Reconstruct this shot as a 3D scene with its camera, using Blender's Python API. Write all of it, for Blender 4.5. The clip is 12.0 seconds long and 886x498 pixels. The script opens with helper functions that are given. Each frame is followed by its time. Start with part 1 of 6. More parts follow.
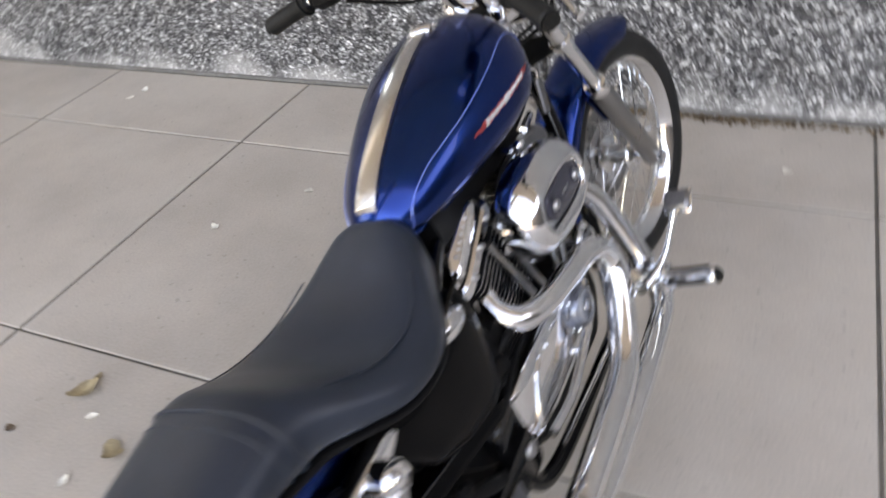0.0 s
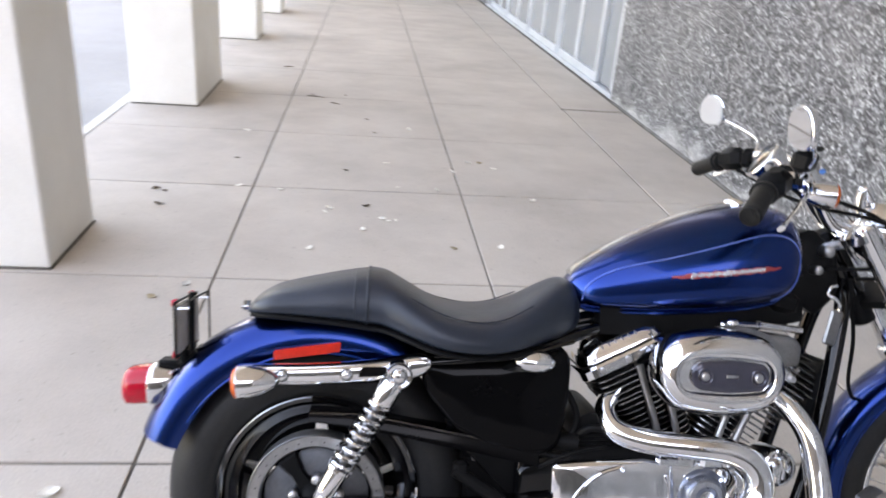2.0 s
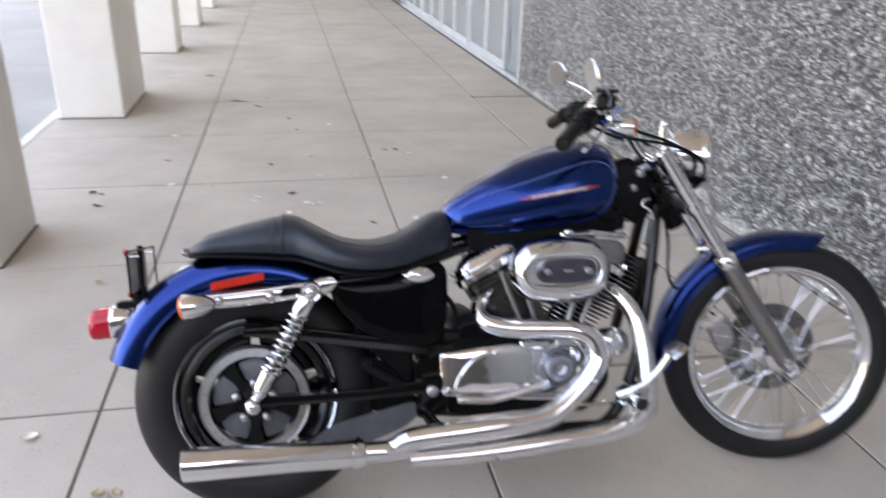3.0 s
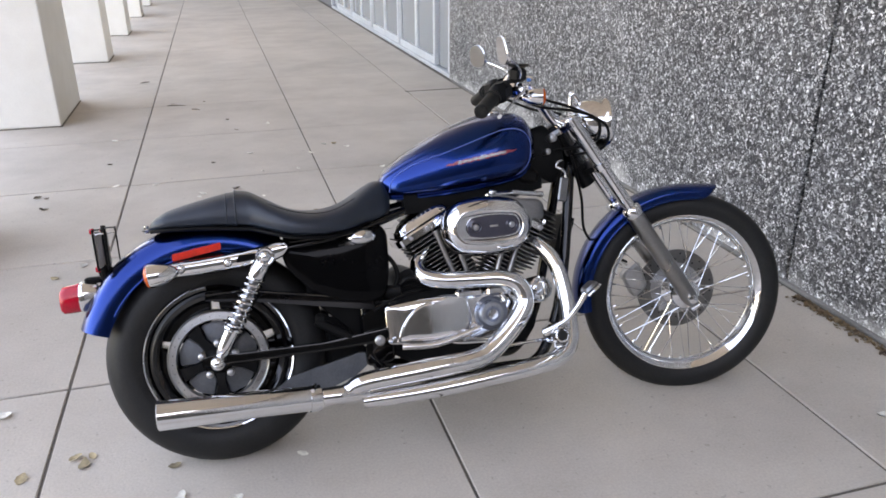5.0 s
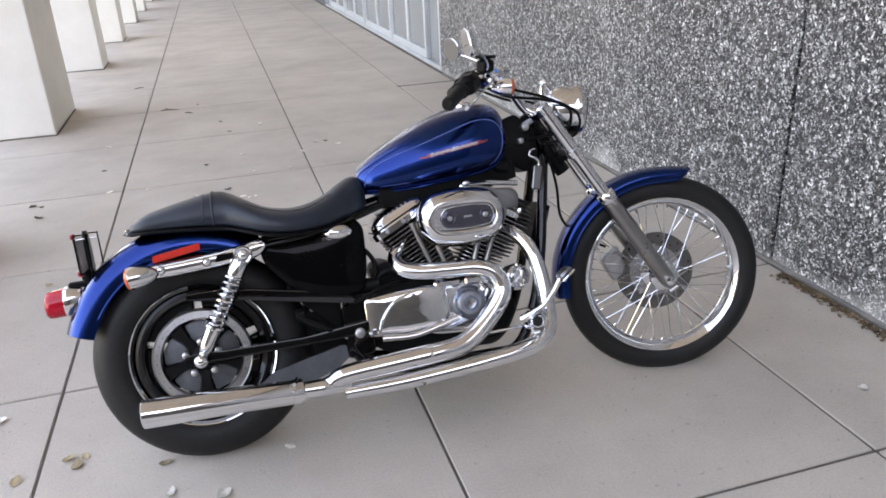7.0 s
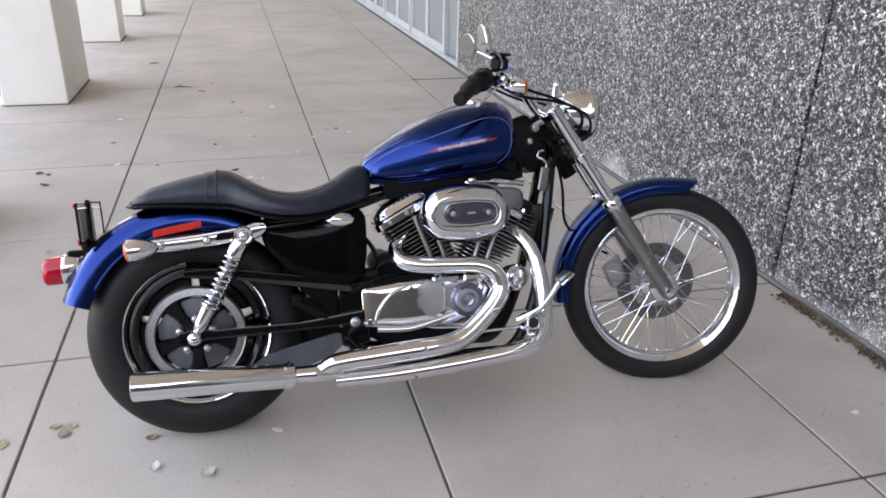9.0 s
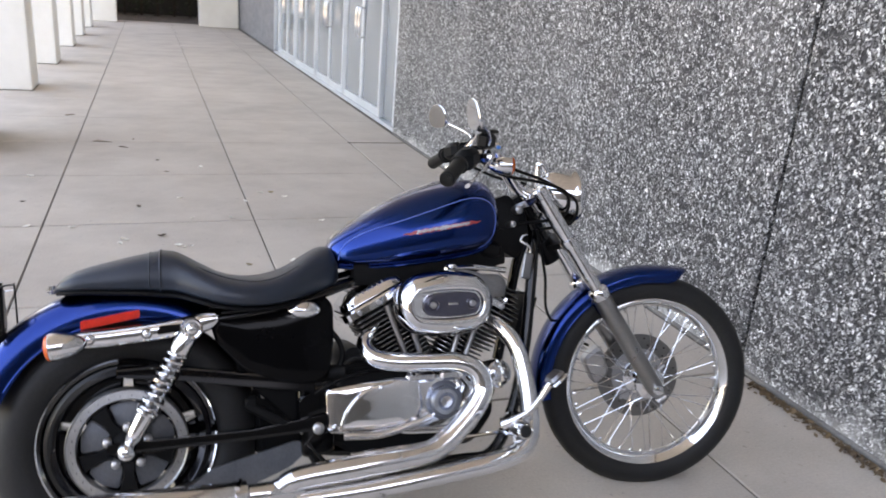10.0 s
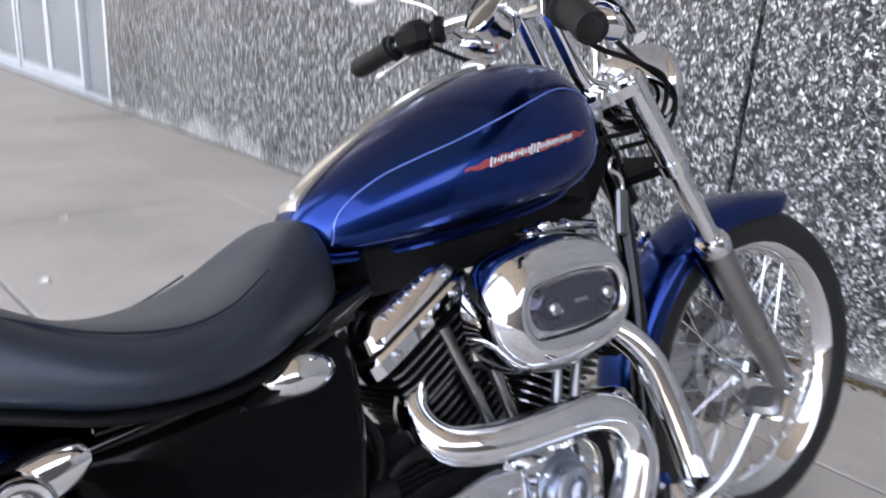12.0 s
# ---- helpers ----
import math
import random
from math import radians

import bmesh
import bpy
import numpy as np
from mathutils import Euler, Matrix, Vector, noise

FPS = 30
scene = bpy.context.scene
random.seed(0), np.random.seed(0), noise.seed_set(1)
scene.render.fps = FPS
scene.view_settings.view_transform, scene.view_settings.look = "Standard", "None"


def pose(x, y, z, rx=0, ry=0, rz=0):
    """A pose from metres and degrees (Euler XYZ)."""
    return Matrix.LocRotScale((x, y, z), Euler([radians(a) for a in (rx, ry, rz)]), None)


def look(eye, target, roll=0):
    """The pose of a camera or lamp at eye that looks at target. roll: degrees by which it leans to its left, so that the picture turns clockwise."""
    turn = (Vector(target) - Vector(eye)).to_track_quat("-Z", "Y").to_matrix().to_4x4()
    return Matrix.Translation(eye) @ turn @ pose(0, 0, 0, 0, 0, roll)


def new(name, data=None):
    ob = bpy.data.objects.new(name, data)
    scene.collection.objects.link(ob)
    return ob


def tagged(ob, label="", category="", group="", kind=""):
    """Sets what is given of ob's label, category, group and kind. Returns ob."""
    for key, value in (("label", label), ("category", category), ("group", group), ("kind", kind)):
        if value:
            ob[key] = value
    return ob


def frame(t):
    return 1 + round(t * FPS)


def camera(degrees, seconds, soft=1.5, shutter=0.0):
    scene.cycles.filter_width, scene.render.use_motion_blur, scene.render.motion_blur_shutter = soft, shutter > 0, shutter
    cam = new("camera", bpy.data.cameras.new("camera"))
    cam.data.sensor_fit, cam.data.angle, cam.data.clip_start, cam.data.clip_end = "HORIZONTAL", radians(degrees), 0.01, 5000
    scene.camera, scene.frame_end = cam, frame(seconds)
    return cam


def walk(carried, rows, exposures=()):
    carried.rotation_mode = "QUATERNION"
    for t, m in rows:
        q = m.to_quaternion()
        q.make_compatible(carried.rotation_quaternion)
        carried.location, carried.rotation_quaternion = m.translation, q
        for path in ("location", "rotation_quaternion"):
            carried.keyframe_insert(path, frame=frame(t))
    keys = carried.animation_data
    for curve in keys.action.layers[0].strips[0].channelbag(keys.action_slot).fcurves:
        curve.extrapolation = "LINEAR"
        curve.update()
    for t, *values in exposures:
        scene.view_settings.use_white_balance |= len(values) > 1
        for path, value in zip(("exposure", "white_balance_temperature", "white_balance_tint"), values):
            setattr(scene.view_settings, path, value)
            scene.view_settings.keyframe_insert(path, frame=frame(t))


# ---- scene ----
# The camera and its walk
cam = camera(60.8, 12.0, soft=1.7, shutter=0.5)
PATH = [
    (0, (0.203, -0.909, 1.479), (1.612, -0.14, 0.286), -8.7),
    (0.2, (0.339, -0.978, 1.494), (1.633, -0.224, 0.324), -2.0),
    (0.3, (0.397, -1.023, 1.496), (1.663, -0.21, 0.178), -1.1),
    (0.5, (0.496, -1.128, 1.448), (1.664, -0.104, 0.188), -1.5),
    (0.8, (0.659, -1.225, 1.457), (1.559, 0.128, 0.292), -0.2),
    (1, (0.725, -1.328, 1.436), (1.42, 0.235, 0.398), 3.1),
    (1.2, (0.768, -1.399, 1.453), (1.323, 0.275, 0.509), 4.0),
    (1.5, (0.743, -1.531, 1.45), (1.133, 0.231, 0.588), 2.6),
    (1.7, (0.682, -1.641, 1.458), (0.962, 0.074, 0.688), 0.5),
    (2, (0.616, -1.806, 1.486), (0.84, 0.017, 0.694), 4.7),
    (2.2, (0.622, -1.907, 1.504), (0.785, -0.052, 0.774), 6.1),
    (2.5, (0.678, -2.085, 1.51), (0.812, -0.21, 0.828), 3.9),
    (3, (0.684, -2.294, 1.514), (1.056, -0.491, 0.733), 1.5),
    (3.5, (0.578, -2.446, 1.5), (1.063, -0.686, 0.681), 2.1),
    (5.5, (0.678, -2.6, 1.507), (1.172, -0.823, 0.735), -1.3),
    (6, (0.705, -2.643, 1.529), (1.17, -0.861, 0.75), -2.4),
    (6.5, (0.717, -2.63, 1.513), (1.224, -0.869, 0.713), -2.5),
    (7, (0.729, -2.632, 1.51), (1.219, -0.863, 0.717), -2.7),
    (9, (0.738, -2.63, 1.502), (1.218, -0.861, 0.701), 1.3),
    (9.5, (0.737, -2.577, 1.505), (1.271, -0.793, 0.776), -0.2),
    (9.7, (0.715, -2.491, 1.500), (1.236, -0.794, 0.822), 1.6),
    (10, (0.642, -2.319, 1.484), (1.343, -0.56, 0.84), 4.7),
    (10.25, (0.589, -2.165, 1.470), (1.331, -0.508, 0.760), 2.5),
    (10.5, (0.557, -1.996, 1.443), (1.374, -0.362, 0.629), 4.4),
    (10.8, (0.549, -1.745, 1.388), (1.373, -0.082, 0.641), 5.0),
    (11, (0.57, -1.559, 1.371), (1.381, 0.092, 0.585), 2.6),
    (11.3, (0.556, -1.386, 1.366), (1.406, 0.175, 0.45), 0.9),
    (11.5, (0.535, -1.29, 1.299), (1.614, 0.148, 0.423), 3.8),
    (11.6, (0.540, -1.232, 1.249), (1.670, 0.094, 0.492), 3.7),
    (11.8, (0.563, -1.129, 1.147), (1.882, 0.167, 0.385), 6.4),
    (12, (0.584, -1.085, 1.047), (1.924, 0.259, 0.416), 3.9),
]
KELVIN, TINT = 9700, 20
WARMER = {0: 800, 0.5: 300, 10.5: -300, 11: -350, 11.5: 0, 12: -550}
walk(cam, [(t, look(eye, target, roll)) for t, eye, target, roll in PATH], [(t, stops, KELVIN + WARMER[t] if t in WARMER else KELVIN, TINT) for t, stops in ((0, 3.61), (0.5, 3.61), (1.0, 3.77), (1.5, 3.85), (2.5, 3.77), (3.0, 3.58), (3.5, 3.53), (5.5, 3.53), (7.0, 3.53), (9.0, 3.48), (9.5, 3.53), (10.5, 3.60), (11, 3.71), (11.5, 3.51), (12, 3.73))])
# End of the walk

# Sky and sun: the sun stands behind the building, so that the arcade lies in open shade
SUN_ELEVATION, SUN_AZIMUTH = 38.0, 105.0
world = bpy.data.worlds.new("sky")
scene.world = world
world.use_nodes = True
wn = world.node_tree
sky = wn.nodes.new("ShaderNodeTexSky")
sky.sky_type, sky.sun_disc = "NISHITA", False
sky.sun_elevation, sky.sun_rotation = radians(SUN_ELEVATION), radians(SUN_AZIMUTH)
sky.dust_density = 3.0
wn.nodes["Background"].inputs[1].default_value = 0.15
wn.links.new(sky.outputs[0], wn.nodes["Background"].inputs[0])
sun_data = bpy.data.lights.new("sun", "SUN")
sun_data.energy, sun_data.angle, sun_data.color = 4.5, radians(0.5), (1.0, 0.93, 0.82)
sun = new("sun", sun_data)
sun_way = Vector((math.sin(radians(SUN_AZIMUTH)) * math.cos(radians(SUN_ELEVATION)), math.cos(radians(SUN_AZIMUTH)) * math.cos(radians(SUN_ELEVATION)), math.sin(radians(SUN_ELEVATION))))
sun.matrix_world = look(sun_way * 40, (0, 0, 0))

# Materials
def mat(name, base, rough=0.5, metal=0.0, var=0.12, big=3.0, fine=60.0, bump=0.0, rough_var=0.1, coat=0.0, second=None, world_space=False, piece=0.0, spec=0.5):
    """A surface with colour and gloss varied at two scales; second: the colour of its stains; piece: how far single pieces differ."""
    m = bpy.data.materials.new(name)
    m.use_nodes = True
    nt = m.node_tree
    p = nt.nodes["Principled BSDF"]
    p.inputs["Metallic"].default_value = metal
    p.inputs["Specular IOR Level"].default_value = spec
    p.inputs["Coat Weight"].default_value = coat
    p.inputs["Coat Roughness"].default_value = 0.04
    if world_space:
        place = nt.nodes.new("ShaderNodeNewGeometry").outputs["Position"]
    else:
        place = nt.nodes.new("ShaderNodeTexCoord").outputs["Object"]
    n1, n2 = nt.nodes.new("ShaderNodeTexNoise"), nt.nodes.new("ShaderNodeTexNoise")
    n1.inputs["Scale"].default_value, n1.inputs["Detail"].default_value, n1.inputs["Roughness"].default_value = big, 5, 0.6
    n2.inputs["Scale"].default_value, n2.inputs["Detail"].default_value = fine, 3
    for n in (n1, n2):
        nt.links.new(place, n.inputs["Vector"])
    c2 = second or tuple(c * (1 - 2.2 * var) for c in base)
    mix = nt.nodes.new("ShaderNodeMix")
    mix.data_type = "RGBA"
    ramp = nt.nodes.new("ShaderNodeMapRange")
    ramp.inputs[1].default_value, ramp.inputs[2].default_value = 0.38, 0.68
    nt.links.new(n1.outputs[0], ramp.inputs[0])
    nt.links.new(ramp.outputs[0], mix.inputs[0])
    mix.inputs[6].default_value, mix.inputs[7].default_value = (*base, 1), (*c2, 1)
    grain = nt.nodes.new("ShaderNodeMapRange")
    grain.inputs[1].default_value, grain.inputs[2].default_value = 0.25, 0.75
    grain.inputs[3].default_value, grain.inputs[4].default_value = 1 - var, 1 + var
    nt.links.new(n2.outputs[0], grain.inputs[0])
    last = grain.outputs[0]
    if piece:
        info = nt.nodes.new("ShaderNodeObjectInfo")
        pr = nt.nodes.new("ShaderNodeMapRange")
        pr.inputs[3].default_value, pr.inputs[4].default_value = 1 - piece, 1 + piece
        nt.links.new(info.outputs["Random"], pr.inputs[0])
        mul = nt.nodes.new("ShaderNodeMath")
        mul.operation = "MULTIPLY"
        nt.links.new(pr.outputs[0], mul.inputs[0])
        nt.links.new(last, mul.inputs[1])
        last = mul.outputs[0]
    tint = nt.nodes.new("ShaderNodeVectorMath")
    tint.operation = "SCALE"
    nt.links.new(mix.outputs[2], tint.inputs[0])
    nt.links.new(last, tint.inputs["Scale"])
    nt.links.new(tint.outputs[0], p.inputs["Base Color"])
    rr = nt.nodes.new("ShaderNodeMapRange")
    rr.inputs[3].default_value, rr.inputs[4].default_value = max(0.02, rough - rough_var), min(1.0, rough + rough_var)
    nt.links.new(n1.outputs[0], rr.inputs[0])
    nt.links.new(rr.outputs[0], p.inputs["Roughness"])
    if bump:
        b = nt.nodes.new("ShaderNodeBump")
        b.inputs["Strength"].default_value, b.inputs["Distance"].default_value = 0.6, bump
        nt.links.new(n2.outputs[0], b.inputs["Height"])
        nt.links.new(b.outputs[0], p.inputs["Normal"])
    return m


CHROME = mat("chrome", (0.80, 0.81, 0.83), 0.06, 1.0, 0.02, 6, 90, 0.0, 0.03)
ALLOY = mat("cast_alloy", (0.55, 0.55, 0.56), 0.32, 1.0, 0.08, 12, 160, 0.0004, 0.1)
HEAD_CAST = mat("grey_cast_alloy", (0.27, 0.27, 0.28), 0.36, 1.0, 0.1, 14, 180, 0.0004, 0.1)
MACHINED = mat("machined_alloy", (0.62, 0.62, 0.63), 0.22, 1.0, 0.06, 20, 200)
TIMING = mat("blue_grey_casting", (0.20, 0.22, 0.27), 0.3, 0.8, 0.06, 20, 160)
FIN_EDGE = mat("machined_fin_edge", (0.42, 0.42, 0.43), 0.25, 1.0, 0.06, 20, 200)
DISC_STEEL = mat("worn_disc_steel", (0.22, 0.215, 0.21), 0.34, 1.0, 0.08, 18, 220, 0.0002)
BLACK = mat("black_gloss_paint", (0.0025, 0.0025, 0.003), 0.06, 0.0, 0.1, 8, 120, 0.0, 0.03, 0.0, spec=0.4)
COVER_BLACK = mat("black_cover_paint", (0.0025, 0.0025, 0.003), 0.10, 0.0, 0.1, 8, 120, 0.0, 0.04, 0.0, spec=0.10)
RIM_BLACK = mat("black_wheel_enamel", (0.004, 0.004, 0.005), 0.12, 0.0, 0.1, 8, 120, 0.0, 0.04, 0.8, spec=0.5)
SATIN = mat("black_crinkle_paint", (0.0075, 0.0075, 0.008), 0.42, 0.0, 0.15, 8, 260, 0.0006, 0.12, spec=0.09)
RUBBER = mat("tyre_rubber", (0.014, 0.0142, 0.0155), 0.52, 0.0, 0.2, 9, 150, 0.0005, 0.12, second=(0.014, 0.0138, 0.0135), spec=0.28)
GRIP = mat("grip_rubber", (0.008, 0.008, 0.008), 0.55, 0.0, 0.15, 12, 300, 0.0008, spec=0.25)
VINYL = mat("seat_vinyl", (0.017, 0.025, 0.039), 0.36, 0.0, 0.12, 7, 420, 0.0007, 0.07, spec=0.44)
BLUE = mat("cobalt_metallic_paint", (0.0006, 0.028, 0.165), 0.23, 1.0, 0.05, 5, 900, 0.0, 0.03, 0.35)
PIN = mat("pale_blue_pinstripe", (0.10, 0.20, 0.62), 0.25, 0.3, 0.05, 8, 200, 0, 0.05, 0.8)
STRIPE = mat("polished_tank_strap", (0.70, 0.69, 0.68), 0.20, 1.0, 0.04, 10, 200, 0, 0.06)
RED = mat("red_lens", (0.50, 0.004, 0.022), 0.10, 0.0, 0.12, 12, 150, 0.0, 0.04, 0.0)
REFLECT = mat("red_reflector", (0.75, 0.03, 0.015), 0.18, 0.0, 0.12, 30, 400, 0.0006, 0.05, 0.5)
AMBER = mat("amber_lens", (0.66, 0.10, 0.012), 0.14, 0.0, 0.1, 15, 200, 0.0, 0.05, 0.5)
GREY = mat("grey_fork_slider", (0.34, 0.335, 0.33), 0.30, 1.0, 0.05, 9, 140, 0.0, 0.08)
PULLEY_STEEL = mat("worn_pulley_steel", (0.46, 0.46, 0.46), 0.34, 1.0, 0.1, 14, 160, 0.0002)
PULLEY = mat("pulley_grey", (0.30, 0.31, 0.33), 0.42, 0.6, 0.1, 14, 160, 0.0003)
WEBBING = mat("dull_blue_grey_casting", (0.105, 0.112, 0.125), 0.42, 0.3, 0.12, 14, 160, 0.0003)
# Dark surface for the added walls that darken reflections and the far opening
BACKDROP = mat("dark_backdrop_paint", (0.075, 0.07, 0.065), 0.85, 0.0, 0.2, 1.5, 40, 0.002, 0.05, world_space=True)
SMOKE = mat("smoked_insert", (0.06, 0.06, 0.085), 0.16, 0.4, 0.1, 10, 160, 0.0, 0.05, 0.5)
LOGO_RED = mat("badge_red", (0.30, 0.035, 0.035), 0.3, 0.0, 0.05)
LOGO_WHITE = mat("badge_silver", (0.55, 0.54, 0.53), 0.25, 0.5, 0.05)
PLATE = mat("plate_white", (0.62, 0.62, 0.60), 0.4, 0.0, 0.06)
PLATE_BACK = mat("bare_aluminium_sheet", (0.42, 0.42, 0.41), 0.55, 0.2, 0.08, 20, 150)
PLATE_INK = mat("plate_ink", (0.05, 0.07, 0.2), 0.5, 0.0, 0.06)
BLUE_CLIP = mat("blue_plastic", (0.03, 0.2, 0.6), 0.4, 0.0, 0.05)
MIRROR = mat("mirror_glass", (0.85, 0.86, 0.87), 0.03, 1.0, 0.01, 6, 60, 0, 0.01)

DIAL = mat("glass_over_black_dial", (0.01, 0.012, 0.016), 0.04, 0.0, 0.05, 8, 120, 0.0, 0.02, 1.0, spec=1.0)
CONCRETE = mat("pavement_concrete", (0.492, 0.442, 0.392), 0.78, 0.0, 0.09, 1.9, 120, 0.0014, 0.1, second=(0.425, 0.378, 0.332), world_space=True, piece=0.035)


def stained(m, slow=0.8, low=0.86, speck=34.0, specks=0.74):
    """Adds wide soft blotches and scattered dark specks to a surface."""
    nt = m.node_tree
    p = nt.nodes["Principled BSDF"]
    colour = p.inputs["Base Color"].links[0].from_socket
    place = nt.nodes.new("ShaderNodeNewGeometry").outputs["Position"]
    for scale, detail, a, b, c, d in ((slow, 7, 0.36, 0.64, low, 1.06), (speck, 2, 0.66, 0.74, 1.0, specks), (5.5, 8, 0.54, 0.74, 1.0, 0.95)):
        n = nt.nodes.new("ShaderNodeTexNoise")
        n.inputs["Scale"].default_value, n.inputs["Detail"].default_value, n.inputs["Roughness"].default_value = scale, detail, 0.62
        nt.links.new(place, n.inputs["Vector"])
        r = nt.nodes.new("ShaderNodeMapRange")
        r.inputs[1].default_value, r.inputs[2].default_value, r.inputs[3].default_value, r.inputs[4].default_value = a, b, c, d
        nt.links.new(n.outputs[0], r.inputs[0])
        mul = nt.nodes.new("ShaderNodeVectorMath")
        mul.operation = "SCALE"
        nt.links.new(colour, mul.inputs[0])
        nt.links.new(r.outputs[0], mul.inputs["Scale"])
        colour = mul.outputs[0]
    nt.links.new(colour, p.inputs["Base Color"])


stained(CONCRETE, 0.7, 0.92)
LOT = mat("parking_concrete", (0.30, 0.295, 0.29), 0.85, 0.0, 0.12, 0.6, 60, 0.002, 0.08, second=(0.25, 0.245, 0.24), world_space=True)
DARK_JOINT = mat("open_joint_dirt", (0.05, 0.045, 0.04), 0.9, 0.0, 0.25, 9, 160, 0.002, 0.05, world_space=True)
BED = mat("joint_dirt", (0.155, 0.137, 0.118), 0.9, 0.0, 0.25, 5, 160, 0.003, 0.05, world_space=True)
STUCCO = mat("white_painted_stucco", (0.84, 0.82, 0.775), 0.75, 0.0, 0.03, 2.2, 130, 0.0018, 0.1, second=(0.775, 0.75, 0.70), world_space=True)
SOFFIT = mat("soffit_plaster", (0.62, 0.585, 0.52), 0.8, 0.0, 0.08, 1.5, 90, 0.001, 0.05, world_space=True)
KERB = mat("base_kerb_concrete", (0.22, 0.21, 0.20), 0.85, 0.0, 0.2, 4, 90, 0.002, 0.05, world_space=True)
FRAME_WHITE = mat("white_aluminium", (0.64, 0.68, 0.73), 0.35, 0.3, 0.05, 3, 80, 0, 0.08)
DARK_WALL = mat("dark_rough_panel", (0.13, 0.13, 0.15), 0.7, 0.0, 0.25, 6, 60, 0.003, 0.1, second=(0.24, 0.24, 0.25), world_space=True)
ROOM = mat("dim_lobby_paint", (0.30, 0.31, 0.33), 0.7, 0.0, 0.1, 1.0, 40)
STRIP = mat("pale_joint_sealant", (0.66, 0.64, 0.60), 0.7, 0.0, 0.1, 5, 100, 0.001, world_space=True)
LEAF = mat("dry_leaf_tan", (0.42, 0.33, 0.20), 0.7, 0.0, 0.2, 30, 200, 0.0005, piece=0.35)
LITTER = mat("brown_leaf_litter", (0.20, 0.135, 0.075), 0.8, 0.0, 0.3, 9, 160, 0.0005, second=(0.07, 0.045, 0.03), world_space=True)
LEAF_PALE = mat("bleached_leaf", (0.82, 0.79, 0.71), 0.7, 0.0, 0.15, 30, 200, 0.0005, piece=0.2)
LEAF_DARK = mat("dry_leaf_brown", (0.13, 0.09, 0.06), 0.7, 0.0, 0.2, 30, 200, 0.0005, piece=0.3)
FOLIAGE = mat("hedge_leaf", (0.06, 0.085, 0.045), 0.5, 0.0, 0.3, 3, 40, world_space=True)
BARK = mat("bark", (0.10, 0.075, 0.055), 0.9, 0.0, 0.3, 6, 60, 0.01)


